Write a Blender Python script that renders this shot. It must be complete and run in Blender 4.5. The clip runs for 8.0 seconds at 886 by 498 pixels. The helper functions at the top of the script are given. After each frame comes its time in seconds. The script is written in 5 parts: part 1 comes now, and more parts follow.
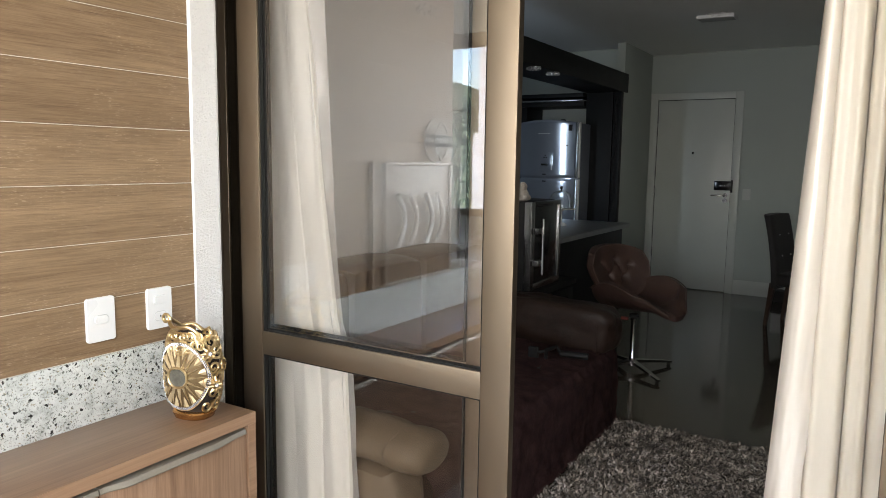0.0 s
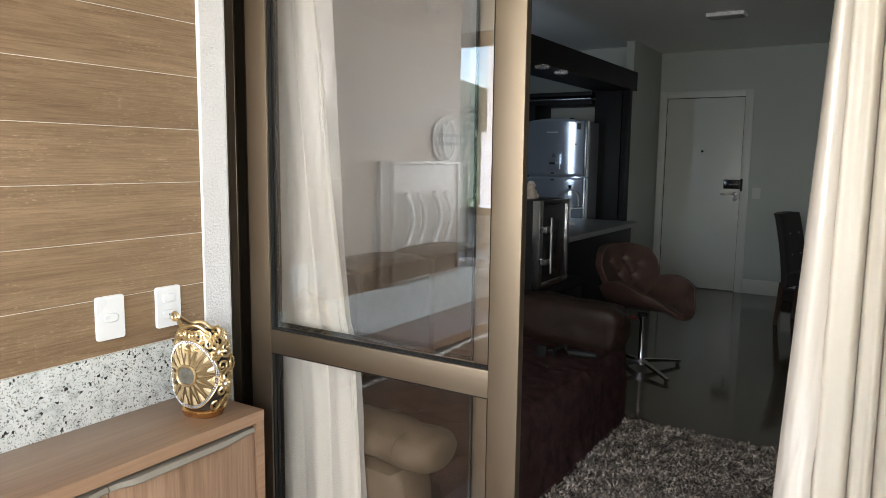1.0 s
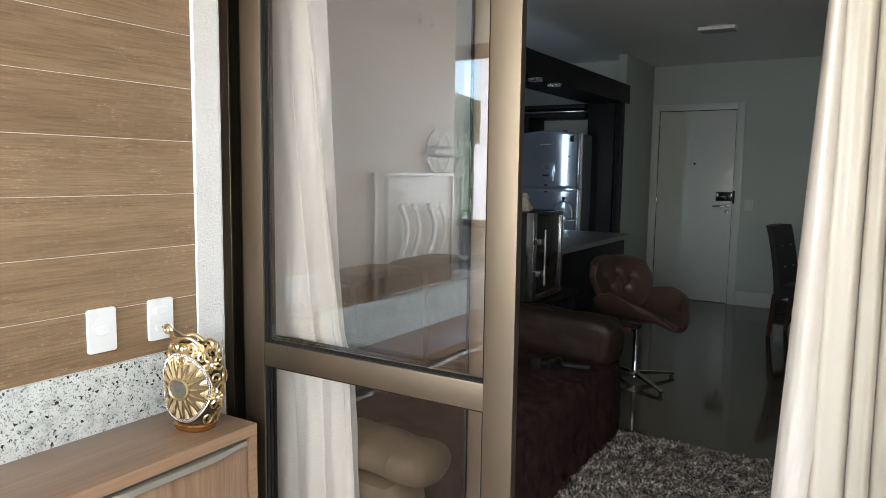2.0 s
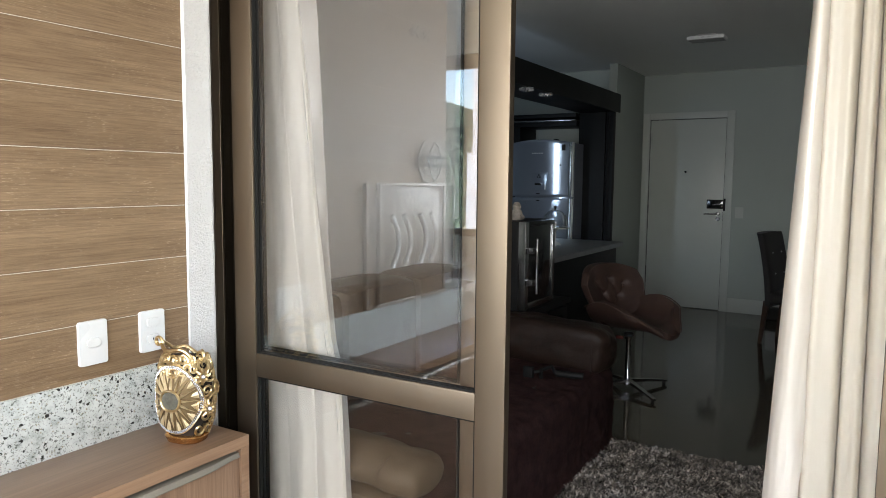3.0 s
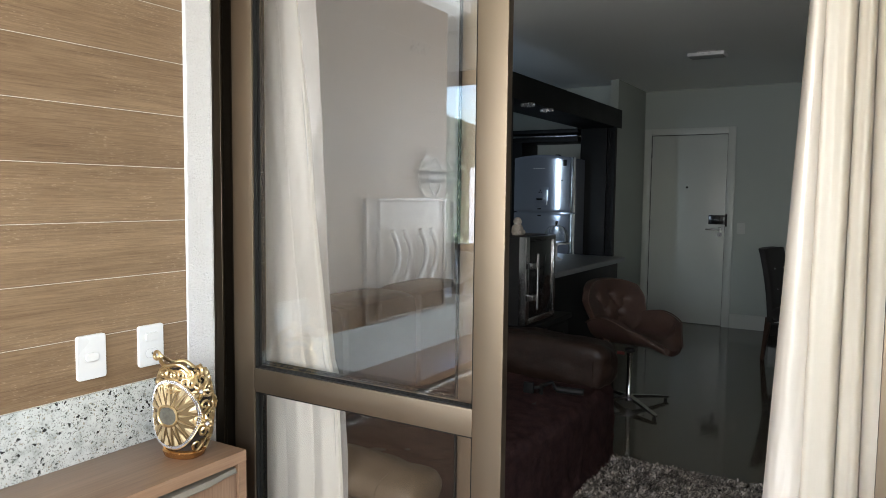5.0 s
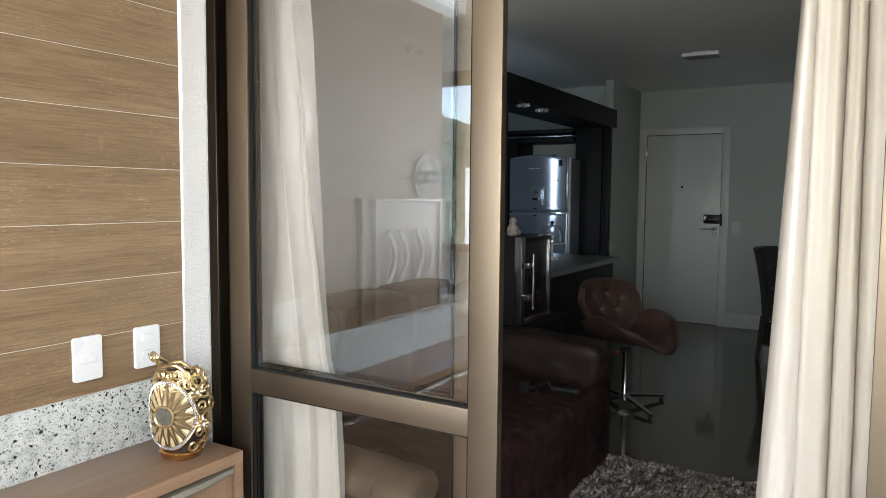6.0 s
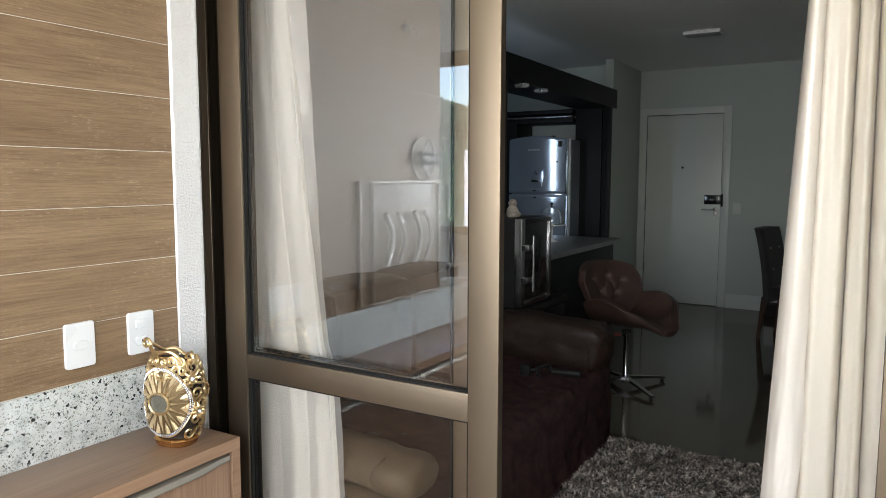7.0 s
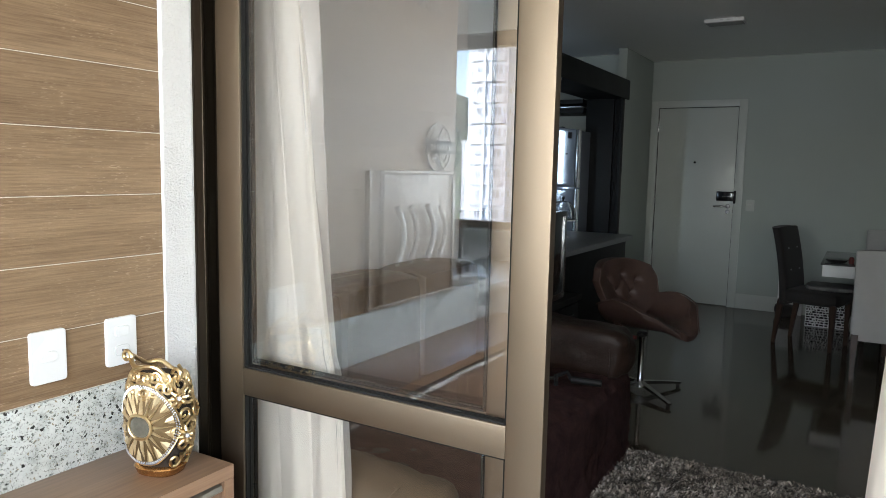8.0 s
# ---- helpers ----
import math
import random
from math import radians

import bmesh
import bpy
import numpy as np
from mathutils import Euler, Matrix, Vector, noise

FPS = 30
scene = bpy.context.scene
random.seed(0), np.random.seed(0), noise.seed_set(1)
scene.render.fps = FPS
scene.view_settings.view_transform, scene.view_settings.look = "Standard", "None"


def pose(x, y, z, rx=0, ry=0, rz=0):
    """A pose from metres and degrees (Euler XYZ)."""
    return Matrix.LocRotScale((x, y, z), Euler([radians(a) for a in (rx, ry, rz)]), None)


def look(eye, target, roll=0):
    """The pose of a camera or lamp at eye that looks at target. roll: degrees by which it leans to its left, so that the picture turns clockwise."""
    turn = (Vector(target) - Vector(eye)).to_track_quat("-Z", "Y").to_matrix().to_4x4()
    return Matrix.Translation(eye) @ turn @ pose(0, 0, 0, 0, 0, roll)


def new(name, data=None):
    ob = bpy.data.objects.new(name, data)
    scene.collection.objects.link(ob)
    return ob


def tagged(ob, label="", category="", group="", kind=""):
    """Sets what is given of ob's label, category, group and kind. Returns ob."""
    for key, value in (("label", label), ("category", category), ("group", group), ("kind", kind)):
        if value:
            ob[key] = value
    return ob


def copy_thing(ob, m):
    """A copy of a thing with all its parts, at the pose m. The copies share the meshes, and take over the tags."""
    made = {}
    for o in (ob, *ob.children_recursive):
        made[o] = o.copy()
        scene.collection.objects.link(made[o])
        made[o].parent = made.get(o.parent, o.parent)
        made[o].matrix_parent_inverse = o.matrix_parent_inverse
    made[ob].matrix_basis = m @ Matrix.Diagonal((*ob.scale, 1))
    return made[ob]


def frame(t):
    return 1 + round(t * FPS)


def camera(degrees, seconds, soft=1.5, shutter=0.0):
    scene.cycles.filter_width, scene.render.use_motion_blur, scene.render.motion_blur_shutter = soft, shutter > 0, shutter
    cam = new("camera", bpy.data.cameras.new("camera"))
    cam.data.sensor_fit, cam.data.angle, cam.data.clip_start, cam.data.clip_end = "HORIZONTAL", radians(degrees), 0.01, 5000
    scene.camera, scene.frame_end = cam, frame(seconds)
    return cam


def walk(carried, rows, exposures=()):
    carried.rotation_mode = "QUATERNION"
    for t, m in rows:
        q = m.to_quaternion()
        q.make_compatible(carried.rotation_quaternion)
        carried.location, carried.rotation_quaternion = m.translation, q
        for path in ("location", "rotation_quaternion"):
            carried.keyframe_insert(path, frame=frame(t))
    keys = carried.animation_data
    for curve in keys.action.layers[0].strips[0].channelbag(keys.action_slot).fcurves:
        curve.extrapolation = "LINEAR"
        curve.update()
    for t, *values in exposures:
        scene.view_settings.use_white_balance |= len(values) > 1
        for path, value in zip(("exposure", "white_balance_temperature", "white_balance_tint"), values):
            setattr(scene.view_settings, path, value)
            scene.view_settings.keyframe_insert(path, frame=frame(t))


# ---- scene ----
cam = camera(64.1, 8.0, soft=0.6)
PATH = [
    (0, (-0.062, 2.901, 1.397), (-1.097, 4.595, 1.15), 0.8),
    (0.5, (-0.063, 2.904, 1.395), (-1.109, 4.59, 1.146), 0.7),
    (1, (-0.06, 2.902, 1.396), (-1.115, 4.583, 1.146), 0.7),
    (1.5, (-0.063, 2.901, 1.396), (-1.117, 4.584, 1.159), 1.0),
    (2, (-0.066, 2.904, 1.397), (-1.107, 4.598, 1.18), 0.8),
    (3.5, (-0.05, 2.899, 1.404), (-1.076, 4.606, 1.222), 0.6),
    (4, (-0.045, 2.9, 1.405), (-1.086, 4.6, 1.241), 0.4),
    (4.5, (-0.046, 2.905, 1.404), (-1.085, 4.607, 1.252), 0.6),
    (6, (-0.04, 2.897, 1.406), (-1.065, 4.607, 1.255), 0.5),
    (6.5, (-0.037, 2.903, 1.406), (-1.06, 4.614, 1.25), 0.3),
    (7, (-0.059, 2.934, 1.4), (-1.081, 4.642, 1.201), 0.1),
    (7.5, (-0.153, 3.027, 1.392), (-1.156, 4.741, 1.155), 1.2),
    (8, (-0.263, 3.117, 1.401), (-1.271, 4.83, 1.175), 1.2),
]
walk(cam, [(t, look(eye, target, roll)) for t, eye, target, roll in PATH], [(0.0, 2.9, 6950, 14.0), (1.0, 2.9, 6850, 13.0), (2.0, 2.9, 6650, 12.0), (6.5, 2.88, 6650, 12.0), (7.5, 2.9, 6600, 11.5), (8.0, 3.02, 6500, 10.5)])

# ---- world and light ----
world = bpy.data.worlds.new("sky")
scene.world = world
world.use_nodes = True
wn = world.node_tree.nodes
sky = wn.new("ShaderNodeTexSky")
sky.sky_type, sky.sun_disc = "NISHITA", False
sky.sun_elevation, sky.sun_rotation = radians(37), radians(-38)
wn["Background"].inputs["Strength"].default_value = 0.14
world.node_tree.links.new(sky.outputs["Color"], wn["Background"].inputs["Color"])

sun_data = bpy.data.lights.new("sun", "SUN")
sun_data.energy, sun_data.angle, sun_data.color = 3.2, radians(0.5), (1.0, 0.99, 0.97)
sun = new("sun", sun_data)
sun.matrix_world = look((-48, 62, 60), (0, 0, 0))


def window_light(name, eye, target, w, h, power, color):
    """An area lamp in a window opening, standing in for the sky's light."""
    d = bpy.data.lights.new(name, "AREA")
    d.shape, d.size, d.size_y, d.energy, d.color = "RECTANGLE", w, h, power, color
    ob = new(name, d)
    ob.matrix_world = look(eye, target)
    return ob


window_light("balcony_window_light", (0.35, 1.72, 1.62), (0.35, 5.0, 1.55), 4.1, 1.05, 21.5, (0.96, 0.98, 1.0))
window_light("kitchen_window_light", (-3.42, 6.89, 1.55), (-3.42, 9.0, 1.5), 0.13, 0.88, 0.95, (0.55, 0.75, 1.0))

# ---- materials ----


def nodes_of(name):
    m = bpy.data.materials.new(name)
    m.use_nodes = True
    t = m.node_tree
    return m, t, t.nodes["Principled BSDF"]


def link(t, a, b):
    t.links.new(a, b)


def coords(t, scale=(1, 1, 1), turn=(0, 0, 0), offset_random=False):
    c = t.nodes.new("ShaderNodeTexCoord")
    mp = t.nodes.new("ShaderNodeMapping")
    mp.inputs["Scale"].default_value = scale
    mp.inputs["Rotation"].default_value = turn
    link(t, c.outputs["Object"], mp.inputs["Vector"])
    if offset_random:
        info = t.nodes.new("ShaderNodeObjectInfo")
        mul = t.nodes.new("ShaderNodeMath")
        mul.operation = "MULTIPLY"
        mul.inputs[1].default_value = 37.0
        link(t, info.outputs["Random"], mul.inputs[0])
        link(t, mul.outputs[0], mp.inputs["Location"])
    return mp.outputs["Vector"]


def noise_tex(t, vec, scale, detail=5, rough=0.6, distortion=0.0):
    n = t.nodes.new("ShaderNodeTexNoise")
    n.inputs["Scale"].default_value, n.inputs["Detail"].default_value = scale, detail
    n.inputs["Roughness"].default_value, n.inputs["Distortion"].default_value = rough, distortion
    link(t, vec, n.inputs["Vector"])
    return n.outputs["Fac"]


def ramp(t, fac, stops):
    r = t.nodes.new("ShaderNodeValToRGB")
    e = r.color_ramp.elements
    while len(e) < len(stops):
        e.new(0.5)
    for el, (p, c) in zip(e, stops):
        el.position, el.color = p, (*c, 1)
    link(t, fac, r.inputs["Fac"])
    return r.outputs["Color"]


def mix(t, a, b, fac, kind="MIX"):
    m = t.nodes.new("ShaderNodeMix")
    m.data_type, m.blend_type = "RGBA", kind
    for socket, v in ((m.inputs[0], fac), (m.inputs[6], a), (m.inputs[7], b)):
        if isinstance(v, (int, float)):
            socket.default_value = v
        elif isinstance(v, tuple):
            socket.default_value = (*v, 1)
        else:
            link(t, v, socket)
    return m.outputs[2]


def bump(t, fac, strength, distance, shader, before=None):
    b = t.nodes.new("ShaderNodeBump")
    b.inputs["Strength"].default_value, b.inputs["Distance"].default_value = strength, distance
    link(t, fac, b.inputs["Height"])
    if before is not None:
        link(t, before, b.inputs["Normal"])
    link(t, b.outputs["Normal"], shader.inputs["Normal"])
    return b.outputs["Normal"]


def surface(name, dark, light, rough=0.5, coarse=3.0, fine=60.0, relief=0.1, depth=0.002, metal=0.0, gloss=0.5, stretch=(1, 1, 1),
            sheen=0.0, coat=0.0, per_object=0.0):
    """A plain two-scale surface: broad tone changes, fine grain, relief and uneven gloss."""
    m, t, p = nodes_of(name)
    v = coords(t, stretch)
    a = noise_tex(t, v, coarse, 4)
    b = noise_tex(t, v, fine, 6, 0.65)
    c = mix(t, ramp(t, a, [(0.3, dark), (0.7, light)]), ramp(t, b, [(0.3, dark), (0.7, light)]), 0.4)
    if per_object:
        info = t.nodes.new("ShaderNodeObjectInfo")
        shade = ramp(t, info.outputs["Random"], [(0.0, (1 - per_object,) * 3), (1.0, (1.0,) * 3)])
        c = mix(t, c, shade, 1.0, "MULTIPLY")
    link(t, c, p.inputs["Base Color"])
    r = t.nodes.new("ShaderNodeMapRange")
    r.inputs["To Min"].default_value, r.inputs["To Max"].default_value = max(0.02, rough - 0.07), min(1, rough + 0.07)
    link(t, a, r.inputs["Value"])
    link(t, r.outputs[0], p.inputs["Roughness"])
    p.inputs["Metallic"].default_value = metal
    p.inputs["Specular IOR Level"].default_value = gloss
    p.inputs["Sheen Weight"].default_value = sheen
    p.inputs["Coat Weight"].default_value = coat
    if relief:
        bump(t, b, relief, depth, p)
    return m


def wood(name, stops, along, size=1.0, rough=0.5, relief=0.25, gloss=0.4, random_shift=True, flecks=0.0, fine=0.42):
    """Wood grain that runs along one axis ('x', 'y' or 'z')."""
    m, t, p = nodes_of(name)
    s = [7.0 * size] * 3
    s["xyz".index(along)] = 0.45 * size
    v = coords(t, tuple(s), offset_random=random_shift)
    a = noise_tex(t, v, 1.6, 6, 0.62, 0.6)
    s2 = [(170.0 if flecks else 70.0) * size] * 3
    s2["xyz".index(along)] = (5.0 if flecks else 2.2) * size
    f = noise_tex(t, coords(t, tuple(s2), offset_random=random_shift), 1.5, 5, 0.7)
    c = mix(t, ramp(t, a, stops), ramp(t, f, [(0.30, (0.50, 0.45, 0.41)), (0.62, (1, 1, 1))]), fine, "MULTIPLY")
    if flecks:
        s3 = [380.0] * 3
        s3["xyz".index(along)] = 52.0
        k = noise_tex(t, coords(t, tuple(s3), offset_random=random_shift), 1.0, 3, 0.6)
        zone = noise_tex(t, coords(t, (4, 4, 9), offset_random=random_shift), 1.0, 3)
        both = t.nodes.new("ShaderNodeMath")
        both.operation = "MULTIPLY"
        link(t, ramp(t, k, [(0.58, (0, 0, 0)), (0.68, (1, 1, 1))]), both.inputs[0])
        link(t, ramp(t, zone, [(0.40, (0, 0, 0)), (0.62, (flecks,) * 3)]), both.inputs[1])
        c = mix(t, c, (0.44, 0.33, 0.225), both.outputs[0])
        info = t.nodes.new("ShaderNodeObjectInfo")
        c = mix(t, c, ramp(t, info.outputs["Random"], [(0.0, (0.88, 0.86, 0.84)), (1.0, (1.06, 1.06, 1.06))]), 1.0, "MULTIPLY")
    link(t, c, p.inputs["Base Color"])
    p.inputs["Roughness"].default_value, p.inputs["Specular IOR Level"].default_value = rough, gloss
    bump(t, f, relief, 0.0015, p)
    return m


def glass(name, tint=(1, 1, 1), rough=0.0, ior=1.5):
    m, t, p = nodes_of(name)
    p.inputs["Base Color"].default_value = (*tint, 1)
    p.inputs["Transmission Weight"].default_value, p.inputs["Roughness"].default_value, p.inputs["IOR"].default_value = 1.0, rough, ior
    return m


def pane_glass(name, tint=(0.995, 0.995, 0.992), shine=0.085):
    """A thin window pane: clear, with a mirror's share of reflection that grows with the angle."""
    m, t, p = nodes_of(name)
    out = t.nodes["Material Output"]
    clear = t.nodes.new("ShaderNodeBsdfTransparent")
    clear.inputs["Color"].default_value = (*tint, 1)
    gl = t.nodes.new("ShaderNodeBsdfGlossy")
    gl.inputs["Roughness"].default_value = 0.0
    gl.inputs["Color"].default_value = (0.92, 0.96, 1.0, 1)
    lw = t.nodes.new("ShaderNodeLayerWeight")
    lw.inputs["Blend"].default_value = 0.5
    steep = t.nodes.new("ShaderNodeMath")
    steep.operation = "POWER"
    steep.inputs[1].default_value = 5.0 if shine else 400.0
    link(t, lw.outputs["Facing"], steep.inputs[0])
    both = t.nodes.new("ShaderNodeMath")
    both.operation, both.use_clamp = "MULTIPLY_ADD", True
    both.inputs[1].default_value, both.inputs[2].default_value = 1.0 - shine, shine
    link(t, steep.outputs[0], both.inputs[0])
    mx = t.nodes.new("ShaderNodeMixShader")
    link(t, both.outputs[0], mx.inputs[0])
    link(t, clear.outputs[0], mx.inputs[1])
    link(t, gl.outputs[0], mx.inputs[2])
    link(t, mx.outputs[0], out.inputs["Surface"])
    return m


def speckled(name):
    """White granite with grey grains and black specks."""
    m, t, p = nodes_of(name)
    v = coords(t)
    base = ramp(t, noise_tex(t, v, 28, 6, 0.7), [(0.30, (0.33, 0.345, 0.315)), (0.45, (0.53, 0.545, 0.515)), (0.66, (0.64, 0.65, 0.615))])

    def specks(scale, cut, seed):
        vo = t.nodes.new("ShaderNodeTexVoronoi")
        vo.inputs["Scale"].default_value = scale
        mp = t.nodes.new("ShaderNodeMapping")
        mp.inputs["Location"].default_value = (seed, seed * 2.3, 0)
        link(t, v, mp.inputs["Vector"])
        wob = t.nodes.new("ShaderNodeTexNoise")
        wob.inputs["Scale"].default_value = scale * 2.2
        link(t, mp.outputs[0], wob.inputs["Vector"])
        wv = mix(t, mp.outputs[0], wob.outputs["Color"], 0.012)
        link(t, wv, vo.inputs["Vector"])
        sep = t.nodes.new("ShaderNodeSeparateColor")
        link(t, vo.outputs["Color"], sep.inputs[0])
        size = t.nodes.new("ShaderNodeMath")
        size.operation = "MULTIPLY"
        size.inputs[1].default_value = cut
        link(t, sep.outputs[0], size.inputs[0])
        pick = t.nodes.new("ShaderNodeMath")
        pick.operation = "LESS_THAN"
        link(t, vo.outputs["Distance"], pick.inputs[0])
        link(t, size.outputs[0], pick.inputs[1])
        return pick.outputs[0]

    c = mix(t, base, (0.20, 0.20, 0.18), specks(190, 0.42, 3.1))
    c = mix(t, c, (0.30, 0.26, 0.19), specks(120, 0.28, 7.7))
    c = mix(t, c, (0.17, 0.175, 0.16), specks(105, 0.33, 1.2))
    c = mix(t, c, (0.035, 0.035, 0.033), specks(62, 0.26, 5.9))
    c = mix(t, c, (0.03, 0.028, 0.026), specks(30, 0.13, 8.8))
    link(t, c, p.inputs["Base Color"])
    p.inputs["Roughness"].default_value = 0.22
    return m


M = {}
M["tile_wood"] = wood("wood_look_tile", [(0.25, (0.196, 0.124, 0.067)), (0.5, (0.250, 0.164, 0.092)), (0.75, (0.300, 0.202, 0.117))], "y", 1.0, 0.5, 0.8, flecks=0.6, fine=0.85)
M["grout"] = surface("light_grout", (0.60, 0.53, 0.45), (0.72, 0.66, 0.58), 0.8)
M["granite"] = speckled("speckled_granite")
M["plaster"] = surface("textured_white_plaster", (0.53, 0.52, 0.50), (0.60, 0.59, 0.57), 0.85, 5, 110, 1.0, 0.014)
# The greenish cast of light from the greenery outside is mixed into this paint.
M["wall"] = surface("off_white_wall_paint_green_cast", (0.352, 0.385, 0.35), (0.39, 0.425, 0.387), 0.6, 1.5, 120, 0.08, 0.001)
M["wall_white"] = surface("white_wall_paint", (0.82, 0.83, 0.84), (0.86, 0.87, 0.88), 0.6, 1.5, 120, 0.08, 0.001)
M["ceiling"] = surface("white_ceiling_paint", (0.83, 0.84, 0.81), (0.88, 0.89, 0.86), 0.7, 1.2, 150, 0.05, 0.001)
# Same greenish light cast tinted into the white of door and trim.
M["trim"] = surface("white_lacquer_green_cast", (0.455, 0.48, 0.44), (0.495, 0.52, 0.48), 0.35, 2, 90, 0.03, 0.001)
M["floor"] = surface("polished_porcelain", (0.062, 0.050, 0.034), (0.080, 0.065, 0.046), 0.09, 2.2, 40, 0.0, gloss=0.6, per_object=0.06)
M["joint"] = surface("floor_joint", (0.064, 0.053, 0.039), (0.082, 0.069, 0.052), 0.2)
# Unseen balcony tiles, made pale to bounce light onto curtains and ceilings.
M["floor_balcony"] = surface("bounce_beige_porcelain", (0.40, 0.37, 0.32), (0.48, 0.445, 0.39), 0.3, 2.2, 40, 0.0, per_object=0.06)
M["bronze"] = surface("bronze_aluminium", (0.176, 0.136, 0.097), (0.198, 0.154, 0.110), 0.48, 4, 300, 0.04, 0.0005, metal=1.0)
# Darkened copy of the bronze: the shade on the left jamb is in the colour.
M["bronze_shaded"] = surface("shaded_bronze_aluminium", (0.032, 0.025, 0.017), (0.042, 0.033, 0.023), 0.4, 4, 300, 0.04, 0.0005, metal=0.9)
M["gasket"] = surface("black_rubber", (0.008, 0.008, 0.007), (0.016, 0.015, 0.014), 0.85, gloss=0.12)
M["pane"] = pane_glass("door_pane_glass", shine=0.165)
M["pane_low"] = pane_glass("lower_door_pane_glass", shine=0.055)
M["pane_inner"] = pane_glass("door_pane_inner_face", (1, 1, 1), 0.0)
M["window_pane"] = pane_glass("window_pane_glass", (0.98, 0.985, 0.985), 0.04)
M["cab_top"] = wood("walnut_melamine_flat", [(0.25, (0.165, 0.098, 0.058)), (0.5, (0.225, 0.140, 0.088)), (0.75, (0.275, 0.178, 0.115))], "y", 0.9, 0.32, 0.08, 0.5, fine=0.62)
M["cab_door"] = wood("walnut_melamine_upright", [(0.25, (0.19, 0.11, 0.066)), (0.5, (0.31, 0.19, 0.118)), (0.75, (0.42, 0.275, 0.18))], "z", 1.2, 0.42, 0.12, fine=0.6)
M["edge"] = wood("oak_edging", [(0.25, (0.25, 0.145, 0.086)), (0.6, (0.32, 0.195, 0.118)), (0.8, (0.36, 0.225, 0.14))], "y", 1.0, 0.4, 0.05)
M["handle"] = surface("champagne_aluminium", (0.22, 0.195, 0.155), (0.28, 0.25, 0.205), 0.45, 5, 200, 0.03, 0.0005, metal=0.35)
M["plastic"] = surface("white_plastic", (0.66, 0.66, 0.65), (0.70, 0.70, 0.69), 0.28, 2, 80, 0.0)
M["lamp_cover"] = surface("grey_acrylic", (0.30, 0.30, 0.29), (0.35, 0.35, 0.34), 0.5)
M["plastic_line"] = surface("grey_seam", (0.48, 0.48, 0.47), (0.55, 0.55, 0.54), 0.5)
M["handle_steel"] = surface("satin_nickel", (0.90, 0.89, 0.88), (0.95, 0.94, 0.93), 0.3, 6, 90, 0.0, metal=0.35)
M["hole"] = surface("dark_hole", (0.015, 0.015, 0.015), (0.025, 0.025, 0.025), 0.7)
M["gold"] = surface("antique_gold", (0.48, 0.33, 0.15), (0.76, 0.60, 0.36), 0.30, 12, 90, 0.15, 0.001, metal=1.0)
M["gold_ray"] = surface("worn_gold_leaf", (0.36, 0.26, 0.13), (0.60, 0.48, 0.30), 0.5, 26, 150, 0.5, 0.001, metal=0.5)
M["gold_plate"] = surface("dull_gold", (0.11, 0.07, 0.03), (0.17, 0.115, 0.055), 0.5, 14, 130, 0.4, 0.001, metal=0.7)
M["bowl_glaze"] = surface("grey_green_glaze", (0.05, 0.047, 0.036), (0.13, 0.122, 0.095), 0.15, 30, 120, 0.05, 0.001, gloss=0.7)
M["bronze_gold"] = surface("copper_gold", (0.40, 0.19, 0.06), (0.55, 0.29, 0.11), 0.25, 9, 70, 0.05, 0.001, metal=0.9)
M["vase_shade"] = surface("vase_inside_shade", (0.012, 0.008, 0.005), (0.03, 0.018, 0.01), 0.8)
M["stone_bead"] = surface("clear_rhinestone", (0.55, 0.55, 0.57), (0.75, 0.75, 0.77), 0.08, 20, 100, 0.0, metal=0.6)
M["satin"] = surface("cream_satin", (0.79, 0.70, 0.575), (0.83, 0.75, 0.63), 0.36, 1.5, 250, 0.08, 0.0006, gloss=0.6, stretch=(1, 1, 0.15), sheen=0.3)
# Paler than the folds: besides the coat, some of the gleam is in the colour.
M["satin_shiny"] = surface("glossy_satin_painted_gleam", (0.86, 0.785, 0.69), (0.90, 0.83, 0.745), 0.2, 1.5, 250, 0.05, 0.0006, gloss=0.9, stretch=(1, 1, 0.15), coat=0.8)
# Silver-grey colour stands for the shine caught by the satin's reverse side.
M["satin_sheen"] = surface("satin_painted_sheen", (0.80, 0.78, 0.75), (0.88, 0.86, 0.83), 0.2, 1.5, 250, 0.05, 0.0006, gloss=0.8, stretch=(1, 1, 0.15), metal=0.35)
# Brightened copy of the cream satin, offsetting light lost through the door panes.
M["satin_lifted"] = surface("cream_satin_lifted", (0.94, 0.91, 0.84), (0.965, 0.94, 0.875), 0.4, 1.5, 250, 0.08, 0.0006, gloss=0.4, stretch=(1, 1, 0.15), sheen=0.5)
M["steel"] = surface("brushed_steel", (0.33, 0.33, 0.33), (0.42, 0.42, 0.42), 0.24, 6, 200, 0.03, 0.0005, metal=1.0)
M["chrome"] = surface("chrome", (0.70, 0.70, 0.71), (0.78, 0.78, 0.79), 0.08, 6, 60, 0.0, metal=1.0)
M["black_wood"] = surface("black_lacquered_wood", (0.005, 0.0055, 0.0055), (0.010, 0.0105, 0.010), 0.5, 4, 90, 0.08, 0.0008, gloss=0.22)
M["black_gloss"] = surface("black_glossy_plastic", (0.008, 0.008, 0.008), (0.014, 0.014, 0.014), 0.12, 4, 60, 0.0)
M["black_matt"] = surface("black_matt_plastic", (0.007, 0.007, 0.007), (0.013, 0.013, 0.013), 0.55, 4, 60, 0.02, gloss=0.2)
